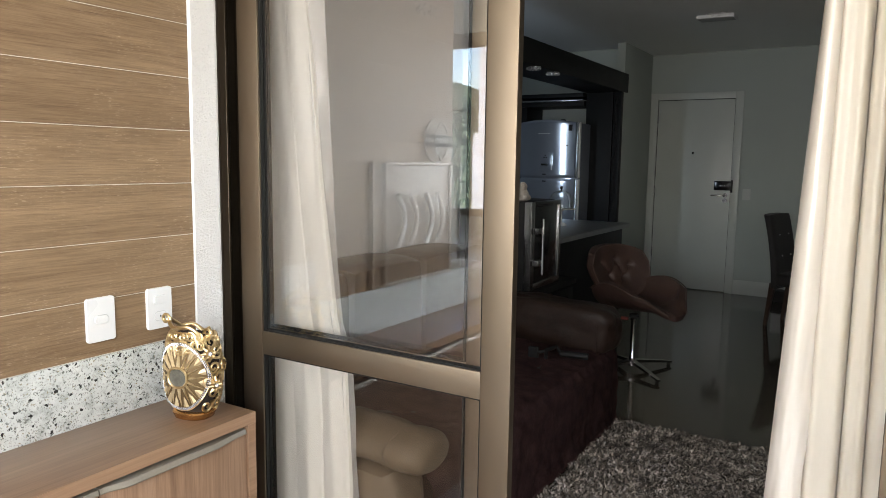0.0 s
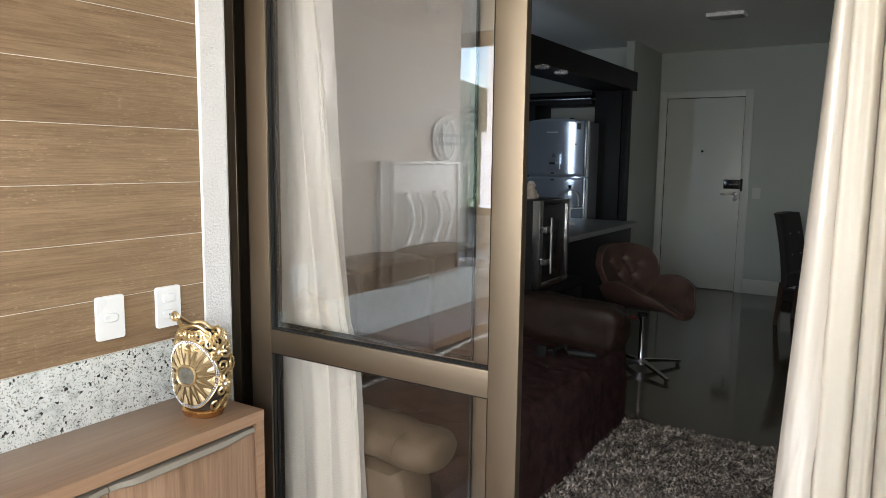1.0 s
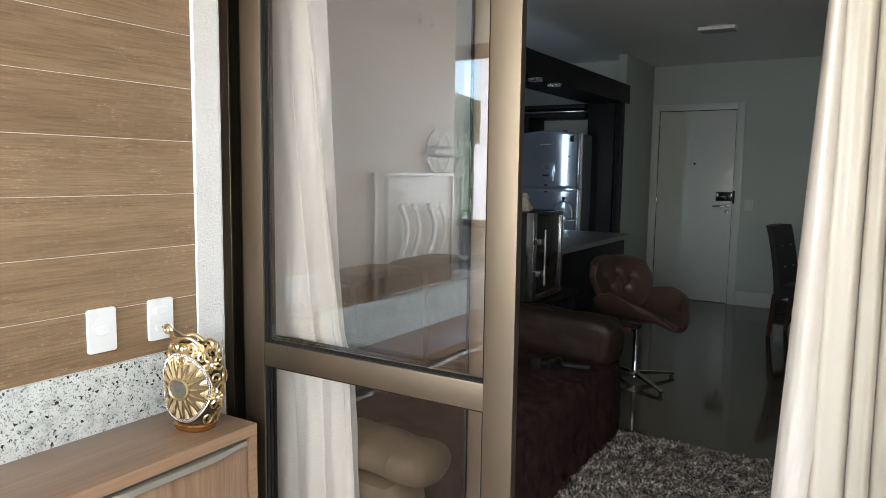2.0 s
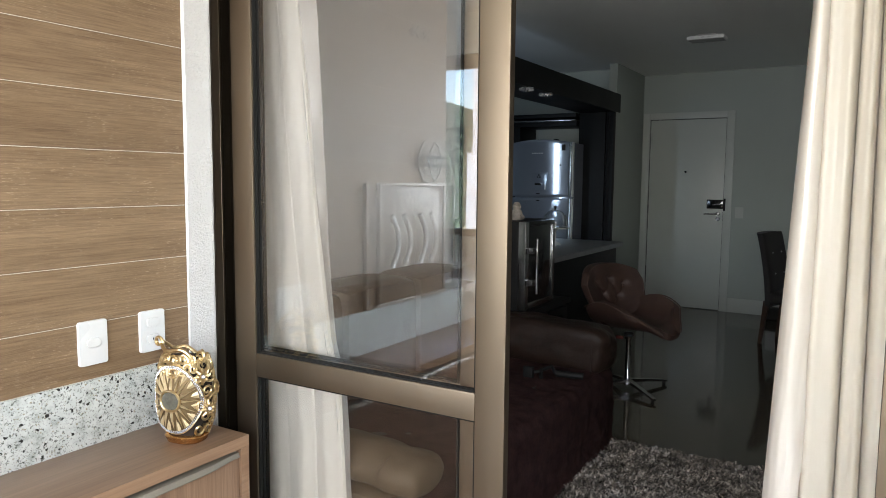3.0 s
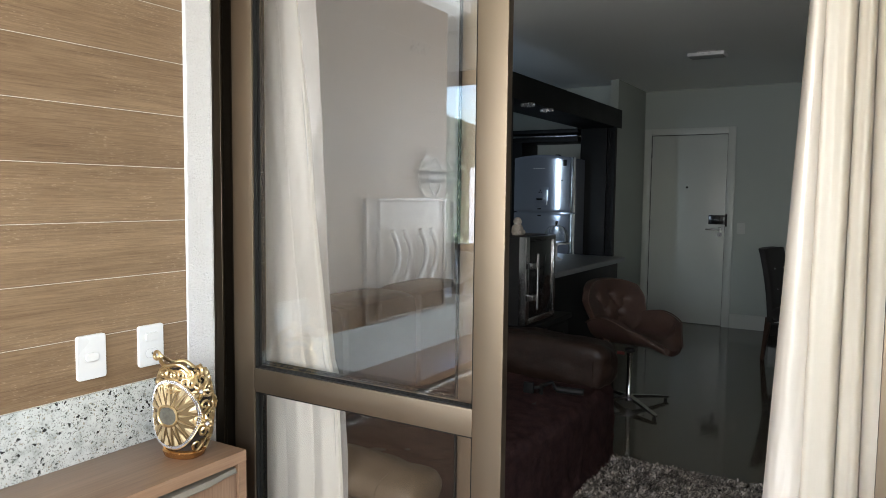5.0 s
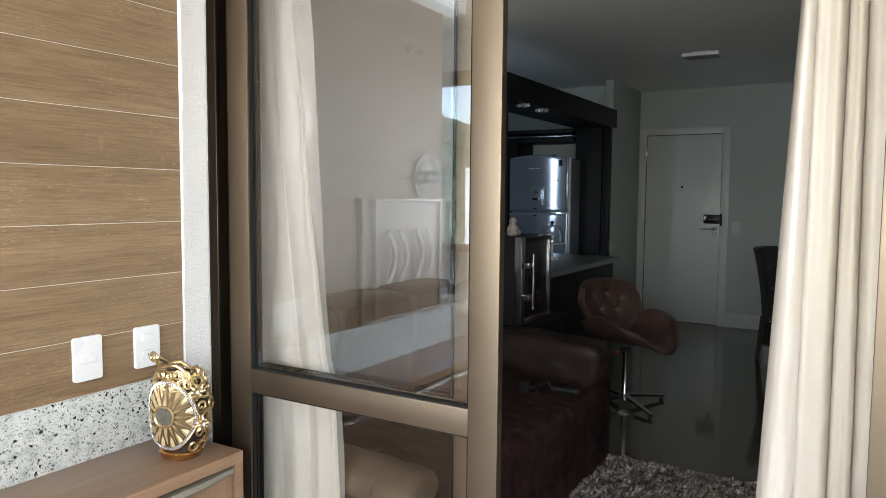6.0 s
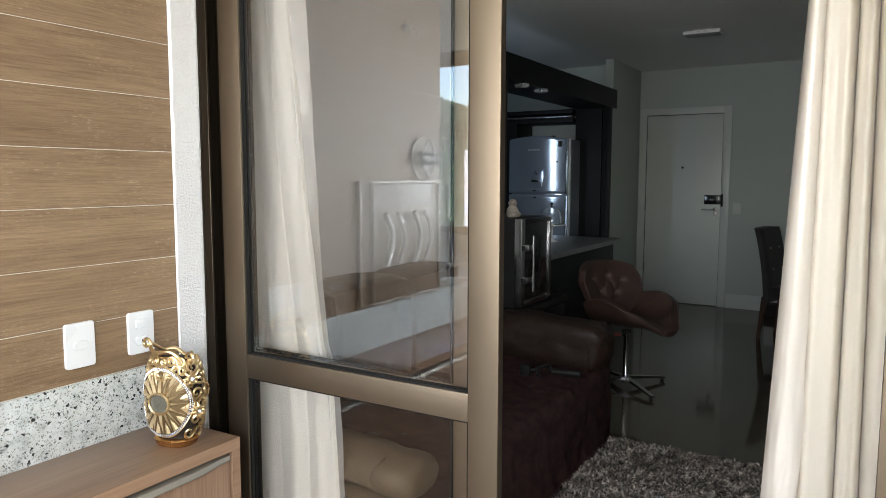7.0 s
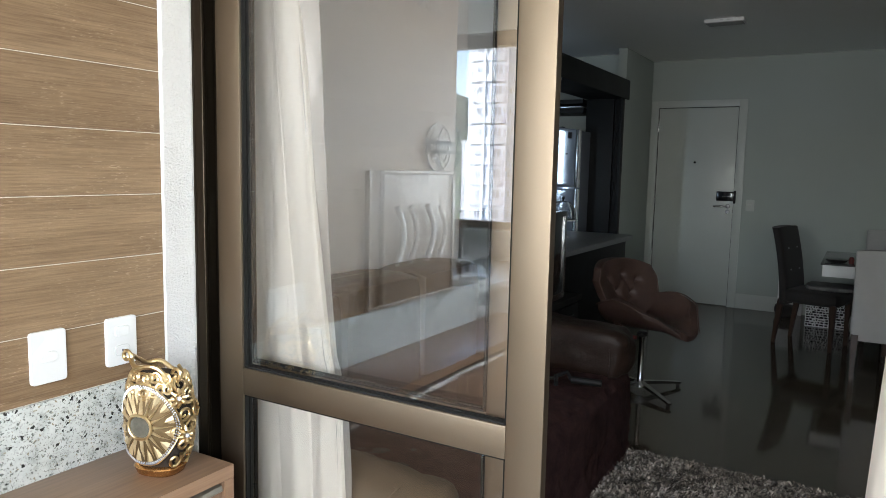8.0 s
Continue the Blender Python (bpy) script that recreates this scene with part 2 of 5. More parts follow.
# Base tinted blue for the sky light that the fridge front reflects.
M["fridge"] = surface("silver_enamel_blue_cast", (0.33, 0.365, 0.43), (0.37, 0.41, 0.475), 0.13, 1.5, 300, 0.02, 0.0004, metal=0.55, gloss=0.7)
M["counter"] = surface("grey_quartz_top", (0.15, 0.155, 0.16), (0.19, 0.195, 0.20), 0.3, 18, 160, 0.0)
M["leather"] = surface("brown_leather", (0.034, 0.018, 0.014), (0.080, 0.045, 0.034), 0.45, 7, 150, 0.5, 0.002, gloss=0.4)
M["worn_leather"] = surface("worn_brown_leather", (0.045, 0.026, 0.019), (0.12, 0.072, 0.054), 0.45, 9, 190, 0.35, 0.0015)
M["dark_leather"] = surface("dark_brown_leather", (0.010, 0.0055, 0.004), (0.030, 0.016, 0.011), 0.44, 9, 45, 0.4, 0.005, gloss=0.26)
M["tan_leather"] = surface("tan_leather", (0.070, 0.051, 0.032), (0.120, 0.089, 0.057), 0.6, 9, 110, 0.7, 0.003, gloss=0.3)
M["suede"] = surface("dark_brown_suede", (0.032, 0.016, 0.016), (0.115, 0.062, 0.060), 0.9, 14, 110, 0.9, 0.004, gloss=0.12)
M["dark_fabric"] = surface("charcoal_velvet", (0.010, 0.0085, 0.008), (0.024, 0.021, 0.019), 0.8, 7, 140, 0.3, 0.001, sheen=0.06)
M["grey_fabric"] = surface("light_grey_fabric", (0.40, 0.39, 0.37), (0.48, 0.47, 0.45), 0.8, 5, 260, 0.3, 0.001)
M["leg_wood"] = wood("dark_leg_wood", [(0.3, (0.03, 0.016, 0.010)), (0.7, (0.065, 0.034, 0.021))], "z", 2.0, 0.4, 0.1)
M["clear"] = glass("clear_glass", (0.97, 0.98, 0.98))
M["grill"] = surface("brown_painted_metal", (0.19, 0.135, 0.09), (0.23, 0.165, 0.112), 0.4, 3, 120, 0.1, 0.001)
M["grill_frame"] = surface("beige_painted_frame", (0.30, 0.25, 0.20), (0.36, 0.30, 0.245), 0.35, 3, 120, 0.1, 0.001)
M["plaque_metal"] = surface("dull_tin", (0.42, 0.40, 0.37), (0.52, 0.50, 0.47), 0.45, 9, 80, 0.1, 0.001)
M["ceramic"] = surface("white_ceramic", (0.70, 0.68, 0.64), (0.80, 0.78, 0.74), 0.2, 8, 60, 0.0)
M["figurine_clay"] = surface("beige_clay", (0.20, 0.17, 0.14), (0.42, 0.37, 0.32), 0.7, 40, 200, 0.4, 0.002)
M["pot_clay"] = surface("dark_clay_pot", (0.06, 0.05, 0.045), (0.10, 0.085, 0.07), 0.7, 20, 120, 0.2, 0.001)
M["paper"] = surface("white_card", (0.70, 0.70, 0.69), (0.78, 0.78, 0.77), 0.6, 4, 90, 0.0)

# ---- building helpers ----


def join_box(bm, lo, hi, bevel=0.0, segments=2):
    """A box between two corners, with rounded edges where bevel is given."""
    made = bmesh.ops.create_cube(bm, size=1.0)["verts"]
    for v in made:
        v.co = Vector([lo[i] + (v.co[i] + 0.5) * (hi[i] - lo[i]) for i in range(3)])
    if bevel:
        edges = {e for v in made for e in v.link_edges}
        bmesh.ops.bevel(bm, geom=list(edges), offset=bevel, segments=segments, profile=0.6, affect="EDGES")
    return bm


def box(lo, hi, bevel=0.0, segments=2):
    return join_box(bmesh.new(), lo, hi, bevel, segments)


def loft(bm, rings, close=True, caps=True):
    """A skin over rings of points."""
    rows = [[bm.verts.new(p) for p in ring] for ring in rings]
    n = len(rows[0])
    for a, b in zip(rows, rows[1:]):
        for i in range(n if close else n - 1):
            j = (i + 1) % n
            bm.faces.new((a[i], a[j], b[j], b[i]))
    if caps and close:
        bm.faces.new(rows[0][::-1])
        bm.faces.new(rows[-1])
    return bm


def lathe(bm, profile, centre, sides=24, caps=True, squash=(1, 1)):
    """A turned form: (radius, height) from below upwards."""
    rings = []
    for r, z in profile:
        rings.append([(centre[0] + r * squash[0] * math.cos(2 * math.pi * i / sides), centre[1] + r * squash[1] * math.sin(2 * math.pi * i / sides), centre[2] + z)
                      for i in range(sides)])
    return loft(bm, rings, True, caps)


def tube(bm, path, radius, sides=8, taper=None):
    """A round bar along a path of points."""
    pts = [Vector(p) for p in path]
    rings = []
    side = None
    for i, p in enumerate(pts):
        d = (pts[min(i + 1, len(pts) - 1)] - pts[max(i - 1, 0)]).normalized()
        if side is None:
            side = d.cross(Vector((0, 0, 1)) if abs(d.z) < 0.9 else Vector((1, 0, 0))).normalized()
        side = (side - d * side.dot(d)).normalized()
        up = d.cross(side)
        r = radius * (taper[i] if taper else 1)
        rings.append([p + (side * math.cos(2 * math.pi * k / sides) + up * math.sin(2 * math.pi * k / sides)) * r for k in range(sides)])
    return loft(bm, rings)


def prism(bm, outline, axis, a, b):
    """An outline of (u, v) pairs pulled along one axis from a to b."""
    def at(u, v, w):
        return {"x": (w, u, v), "y": (u, w, v), "z": (u, v, w)}[axis]
    return loft(bm, [[at(u, v, w) for u, v in outline] for w in (a, b)])


def mesh_object(name, bm, material, smooth=True):
    bmesh.ops.recalc_face_normals(bm, faces=bm.faces[:])
    me = bpy.data.meshes.new(name)
    bm.to_mesh(me)
    bm.free()
    me.materials.append(M[material])
    if smooth:
        me.polygons.foreach_set("use_smooth", [True] * len(me.polygons))
        me.set_sharp_from_angle(angle=radians(38))
    return new(name, me)


def part(name, bm, material, parent, label=""):
    """One mesh under a thing or a part; its points are given in the room's coordinates."""
    ob = mesh_object(name, bm, material)
    ob.parent = parent
    ob.matrix_parent_inverse = parent.matrix_basis.inverted()
    return tagged(ob, label)


def thing(name, base, label, category, group="", kind=""):
    ob = new(name)
    ob.empty_display_size = 0.1
    ob.matrix_basis = Matrix.Translation(base)
    return tagged(ob, label, category, group, kind)


def solid(name, bm, material, label, category="", kind="structure"):
    return tagged(mesh_object(name, bm, material), label, category, "", kind)

# ---- the setting ----
CEIL, OUT_Y, DOOR_Y, FAR_Y, WEST_X, EAST_X = 2.60, 1.62, 4.30, 11.06, -2.32, 2.6
TILE_X = -1.785

floor_bm = bmesh.new()
join_box(floor_bm, (-5.1, 1.4, -0.16), (EAST_X + 0.1, 11.3, -0.003))
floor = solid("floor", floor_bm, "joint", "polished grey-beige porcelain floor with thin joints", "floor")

ceiling_bm = bmesh.new()
join_box(ceiling_bm, (-5.1, DOOR_Y + 0.135, CEIL), (EAST_X + 0.1, 11.3, CEIL + 0.12))
solid("ceiling", ceiling_bm, "ceiling", "plain white painted ceiling of the living room", "ceiling")
solid("ceiling_balcony", box((-3.7, 1.4, 2.50), (EAST_X + 0.1, DOOR_Y + 0.135, 2.72)), "ceiling", "plain white ceiling of the glazed balcony", "ceiling")
solid("soffit", box((-2.12, 2.83, 2.25), (-1.70, DOOR_Y, 2.50), 0.004), "ceiling", "white plaster soffit above the grill wall", "soffit")

# balcony: grill wall with wood-look tiles, return wall, outer parapet and end walls
grill_wall = solid("wall_grill", box((-2.1, 2.90, 0), (-1.7866, DOOR_Y, 2.25)), "grout", "balcony wall clad in wood-look planks above granite", "wall")
solid("wall_return", box((-3.7, DOOR_Y, 0), (-1.675, DOOR_Y + 0.135, CEIL), 0.003), "plaster", "rough white plaster wall beside the sliding door", "wall")
solid("wall_lintel", box((-1.675, DOOR_Y, 2.46), (0.92, DOOR_Y + 0.135, CEIL)), "plaster", "white plaster lintel over the sliding door", "wall")
solid("wall_door_side", box((0.92, DOOR_Y, 0), (EAST_X, DOOR_Y + 0.135, CEIL)), "plaster", "white plaster wall beside the sliding door", "wall")
solid("wall_parapet", box((-3.7, OUT_Y - 0.14, 0), (EAST_X, OUT_Y, 1.0)), "plaster", "white plaster parapet under the balcony window", "wall")
solid("wall_header", box((-3.7, OUT_Y - 0.14, 2.24), (EAST_X, OUT_Y, 2.5)), "ceiling", "white painted header over the balcony window", "wall")
solid("wall_balcony_west", box((-3.7, OUT_Y, 0), (-3.6, DOOR_Y, 2.5)), "plaster", "white plaster end wall of the balcony", "wall")
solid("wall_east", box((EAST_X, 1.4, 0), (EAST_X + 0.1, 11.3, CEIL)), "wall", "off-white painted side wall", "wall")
solid("window_sill", box((-3.6, OUT_Y - 0.16, 1.0), (EAST_X, OUT_Y + 0.05, 1.03), 0.004), "granite", "speckled granite window sill", "sill")

# living room and kitchen walls
solid("wall_west", box((WEST_X - 0.12, DOOR_Y + 0.135, 0), (WEST_X, 7.46, CEIL)), "wall_white", "white painted wall behind the sofa", "wall")
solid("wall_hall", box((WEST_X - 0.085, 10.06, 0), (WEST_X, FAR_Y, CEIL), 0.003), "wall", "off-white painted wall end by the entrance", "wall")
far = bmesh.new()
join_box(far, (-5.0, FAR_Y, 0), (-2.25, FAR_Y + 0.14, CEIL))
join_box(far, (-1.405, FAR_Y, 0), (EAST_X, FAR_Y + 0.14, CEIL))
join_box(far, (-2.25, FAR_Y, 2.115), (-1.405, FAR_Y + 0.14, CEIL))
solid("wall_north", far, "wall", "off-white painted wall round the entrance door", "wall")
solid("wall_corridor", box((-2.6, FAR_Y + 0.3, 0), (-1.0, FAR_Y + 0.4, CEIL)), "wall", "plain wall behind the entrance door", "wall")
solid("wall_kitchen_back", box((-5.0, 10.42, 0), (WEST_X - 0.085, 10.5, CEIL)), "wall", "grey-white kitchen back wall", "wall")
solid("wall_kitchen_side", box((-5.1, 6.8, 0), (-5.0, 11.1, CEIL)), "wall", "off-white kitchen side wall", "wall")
kitchen_front = bmesh.new()
for x0, x1, z0, z1 in ((-5.0, -3.54, 0, CEIL), (-3.30, WEST_X - 0.12, 0, CEIL), (-3.54, -3.30, 0, 1.1), (-3.54, -3.30, 2.0, CEIL)):
    join_box(kitchen_front, (x0, 6.8, z0), (x1, 6.9, z1))
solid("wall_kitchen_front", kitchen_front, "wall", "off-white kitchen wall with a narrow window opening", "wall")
base = bmesh.new()
join_box(base, (-1.335, FAR_Y - 0.014, 0), (EAST_X, FAR_Y, 0.155), 0.004)
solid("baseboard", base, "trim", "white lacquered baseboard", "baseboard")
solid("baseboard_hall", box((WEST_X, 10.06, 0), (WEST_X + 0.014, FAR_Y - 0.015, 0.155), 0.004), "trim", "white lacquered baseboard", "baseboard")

# granite strip over the cabinet, with its thin lip
solid("granite_strip", box((-1.800, 2.72, 0.655), (-1.776, DOOR_Y - 0.001, 0.872), 0.002), "granite", "white granite backsplash with black specks", "backsplash")


def filler_strip():
    """A smooth white line of filler, uneven in width, where the planks meet the plaster."""
    bm = bmesh.new()
    rings = []
    for i in range(70):
        z = 0.872 + (2.25 - 0.872) * i / 69
        w = 0.004 + 0.006 * min(1, max(0, (z - 1.05) / 0.7)) + 0.004 * noise.noise(Vector((0, 3, z * 14)))
        rings.append([(-1.784, 4.300, z), (-1.784, 4.2955, z), (-1.784 + w * 0.8, 4.2955, z), (-1.784 + w, 4.300, z)])
    loft(bm, rings)
    solid("trim_filler", bm, "plastic", "smooth white filler strip between planks and plaster", "trim")


filler_strip()

# ---- sliding door ----


def door_frame():
    ob = thing("door_frame", (-1.675, DOOR_Y, 0), "bronze aluminium frame of the sliding balcony door, shade painted into its left jamb", "door frame", "", "structure")
    jamb = bmesh.new()
    join_box(jamb, (-1.675, 4.306, 0), (-1.668, 4.432, 2.46))
    for y0, y1, x1 in ((4.306, 4.314, -1.640), (4.322, 4.330, -1.652), (4.366, 4.380, -1.640), (4.424, 4.432, -1.640)):
        join_box(jamb, (-1.668, y0, 0), (x1, y1, 2.46), 0.0015, 1)
    # The fins lie in shade, so the jamb takes the darkened bronze.
    part("jamb", jamb, "bronze_shaded", ob)
    head = bmesh.new()
    for y0, y1 in ((4.306, 4.314), (4.366, 4.380), (4.424, 4.432)):
        join_box(head, (-1.668, y0, 2.41), (0.913, y1, 2.46))
    join_box(head, (-1.668, 4.314, 2.445), (0.913, 4.432, 2.46))
    part("head", head, "bronze", ob)
    jr = bmesh.new()
    join_box(jr, (0.90, 4.306, 0), (0.92, 4.432, 2.46), 0.002)
    part("jamb", jr, "bronze", ob)
    sill = bmesh.new()
    join_box(sill, (-1.668, 4.31, 0.0), (0.90, 4.432, 0.012))
    for y in (4.342, 4.402):
        join_box(sill, (-1.668, y, 0.012), (0.90, y + 0.006, 0.024))
    part("track", sill, "bronze", ob)


def sliding_leaf(x0, x1, y, label, stile_l=0.08, stile_r=0.078, glazing=0.0):
    """A leaf with two stiles, three rails and two panes with black gaskets."""
    ob = thing("sliding_door_leaf", ((x0 + x1) / 2, y, 0.03), label, "sliding door", "sliding door leaves")
    a, b = y - 0.018, y + 0.008

    def stile(u0, u1):
        bm = bmesh.new()
        join_box(bm, (u0, a, 0.03), (u1, b, 2.41), 0.004)
        return bm
    part("stile", stile(x0, x0 + stile_l), "bronze", ob)
    part("stile", stile(x1 - stile_r, x1), "bronze", ob)
    g0, g1 = x0 + stile_l, x1 - stile_r
    for z0, z1 in ((0.03, 0.13), (0.837, 0.905), (2.32, 2.41)):
        part("rail", box((g0, a + 0.001, z0), (g1, b - 0.001, z1), 0.003), "bronze", ob)
    y += glazing
    for z0, z1 in ((0.13, 0.837), (0.905, 2.32)):
        pane = part("pane", box((g0, y - 0.0015, z0), (g1, y + 0.0015, z1)), "pane" if z0 > 0.5 else "pane_low", ob)
        pane.visible_shadow = False
        pane.data.materials.append(M["pane_inner"])
        for face in pane.data.polygons:
            face.material_index = 0 if face.normal.y < -0.5 else 1
        seal = bmesh.new()
        for s in (-1, 1):
            c0, c1 = sorted((y + s * 0.002, y + s * 0.012))
            join_box(seal, (g0, c0, z0), (g0 + 0.0045, c1, z1))
            join_box(seal, (g1 - 0.0045, c0, z0), (g1, c1, z1))
            join_box(seal, (g0, c0, z0), (g1, c1, z0 + 0.004))
            join_box(seal, (g0, c0, z1 - 0.004), (g1, c1, z1))
        part("gasket", seal, "gasket", ob)
    return ob


door_frame()
sliding_leaf(-1.618, -0.748, 4.345, "bronze sliding door leaf with two clear panes, pushed aside")
sliding_leaf(-1.640, -0.836, 4.402, "bronze sliding door leaf parked behind another leaf", 0.07, 0.062, glazing=-0.012)
sliding_leaf(-0.020, 0.86, 4.345, "bronze sliding door leaf standing at the open side")

# ---- balcony window ----


def balcony_window():
    ob = thing("window_1", (-0.5, OUT_Y - 0.05, 1.03), "bronze framed balcony window over the parapet", "window", "", "structure")
    y0, y1 = OUT_Y - 0.09, OUT_Y - 0.03
    part("window_frame", box((-3.6, y0, 2.15), (EAST_X, y1, 2.24), 0.003), "bronze", ob)
    part("window_frame", box((-3.6, y0, 1.03), (EAST_X, y1, 1.075), 0.003), "bronze", ob)
    xs = (-3.6, -2.0, -0.5, 1.0, 2.55)
    for x in xs:
        part("mullion", box((x, y0 + 0.002, 1.075), (x + 0.05, y1 - 0.002, 2.15), 0.003), "bronze", ob)
    for x0, x1 in zip(xs, xs[1:]):
        part("pane", box((x0 + 0.05, OUT_Y - 0.062, 1.075), (x1, OUT_Y - 0.058, 2.15)), "window_pane", ob).visible_shadow = False


balcony_window()

# ---- entrance door ----


def entrance_door():
    d = thing("door_1", (-1.83, FAR_Y + 0.02, 0), "closed white lacquered entrance door with an electronic lock", "door", "", "structure")
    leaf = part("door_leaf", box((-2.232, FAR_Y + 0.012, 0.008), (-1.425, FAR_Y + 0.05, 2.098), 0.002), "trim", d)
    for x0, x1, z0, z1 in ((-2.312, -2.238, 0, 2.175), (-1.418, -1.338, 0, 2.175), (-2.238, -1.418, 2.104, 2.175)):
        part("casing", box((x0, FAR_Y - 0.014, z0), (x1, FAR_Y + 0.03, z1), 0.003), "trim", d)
    # Black strips fill the gap round the leaf and stand for its shade.
    for x0, x1, z0, z1 in ((-1.4245, -1.4185, 0.008, 2.103), (-2.2375, -2.2325, 0.008, 2.103), (-2.232, -1.425, 2.0985, 2.1035)):
        part("gap_shade", box((x0, FAR_Y + 0.0135, z0), (x1, FAR_Y + 0.03, z1)), "gasket", d, "black strip standing for the shade in the gap round the leaf")
    for z in (0.35, 1.05, 1.85):
        part("hinge", box((-2.242, FAR_Y + 0.002, z), (-2.228, FAR_Y + 0.014, z + 0.1), 0.002), "steel", d)
    eye_hole = bmesh.new()
    tube(eye_hole, [(-1.834, FAR_Y + 0.014, 1.523), (-1.834, FAR_Y + 0.006, 1.523)], 0.012, 12)
    part("peephole", eye_hole, "black_gloss", d)
    lock = part("electronic_lock", box((-1.59, FAR_Y - 0.018, 1.122), (-1.405, FAR_Y + 0.012, 1.222), 0.006), "black_gloss", d, "black electronic lock")
    for k in range(4):
        part("lock_mark", box((-1.53 + k * 0.022, FAR_Y - 0.020, 1.166), (-1.518 + k * 0.022, FAR_Y - 0.0175, 1.176)), "steel", lock)
    part("lock_latch", box((-1.418, FAR_Y - 0.026, 1.10), (-1.396, FAR_Y + 0.01, 1.235), 0.004), "black_matt", lock)
    h = bmesh.new()
    tube(h, [(-1.475, FAR_Y + 0.012, 1.068), (-1.475, FAR_Y - 0.04, 1.068), (-1.49, FAR_Y - 0.05, 1.068), (-1.61, FAR_Y - 0.05, 1.066)], 0.009)
    part("door_handle", h, "steel", d)
    for z in (1.068, 1.012):
        rose = bmesh.new()
        tube(rose, [(-1.472, FAR_Y + 0.012, z), (-1.472, FAR_Y + 0.002, z)], 0.024, 16)
        part("rose", rose, "steel", d)


entrance_door()


def switch_plate(x, y, z, facing, label, gang):
    """A wall plate of the usual upright size, with a rocker or a socket."""
    ob = thing("light_switch" if gang != "socket" else "wall_socket", (x, y, z), label, "switch" if gang != "socket" else "socket")

    shell = "plastic" if facing == "x" else "trim"

    def pill(v, hu, hv, r, d0, d1):
        """A plate with round ends, slightly domed."""
        rings = []
        for shrink, d in ((0.0, d0), (0.0, d1 - 0.001), (0.0012, d1)):
            ring = []
            for cu, cv, start in ((1, 1, 0), (-1, 1, 90), (-1, -1, 180), (1, -1, 270)):
                for q in range(5):
                    g = radians(start + 22.5 * q)
                    u = cu * (hu - r) + (r - shrink) * math.cos(g)
                    w = v + cv * (hv - r) + (r - shrink) * math.sin(g)
                    ring.append((x + d, y + u, z + w) if facing == "x" else (x + u, y - d, z + w))
            rings.append(ring)
        return loft(bmesh.new(), rings)

    part("plate", pill(0.0, 0.0400, 0.0585, 0.0075, 0.0, 0.009), shell, ob)

    def rocker(v, r=0.0105):
        part("rocker_gap", pill(v, 0.0205, 0.0125, r + 0.001, 0.0085, 0.0098), "plastic_line", ob)
        part("rocker", pill(v, 0.0195, 0.0115, r, 0.009, 0.0125), shell, ob)
    if gang == "socket":
        rocker(0.025, 0.006)
        part("socket_face", pill(-0.022, 0.0205, 0.0135, 0.0110, 0.0085, 0.0105), "plastic_line", ob)
        part("socket_well", pill(-0.022, 0.0196, 0.0126, 0.0100, 0.009, 0.0108), shell, ob)
        for k, dz in ((-0.010, 0.0), (0.0, -0.003), (0.010, 0.0)):
            part("socket_hole", pill(-0.0213 + dz, 0.0022, 0.0022, 0.0021, 0.0100, 0.0116), "hole", ob)
    else:
        rocker(0.0)
    return ob


switch_plate(TILE_X, 3.989, 0.971, "x", "white plastic light switch on the wood-look tiles", "switch")
switch_plate(TILE_X, 4.168, 0.971, "x", "white plastic switch and socket plate on wood-look tiles", "socket")
switch_plate(-1.255, FAR_Y, 1.085, "y", "white plastic light switch beside the entrance door", "switch")


def ceiling_light():
    ob = thing("ceiling_light", (-1.267, 9.07, CEIL), "flat square white ceiling light, switched off", "lamp")
    part("housing", box((-1.409, 8.96, 2.556), (-1.125, 9.13, 2.582), 0.003), "plastic", ob)
    part("mount", box((-1.34, 9.00, 2.582), (-1.19, 9.10, CEIL), 0.003), "lamp_cover", ob)
    part("diffuser", box((-1.397, 8.972, 2.5535), (-1.137, 9.118, 2.558), 0.001), "lamp_cover", ob)
    for k in (-0.03, 0.02):
        part("mark", box((-1.267 + k, 8.958, 2.565), (-1.245 + k, 8.961, 2.573)), "plastic_line", ob)


ceiling_light()

# ---- balcony things ----


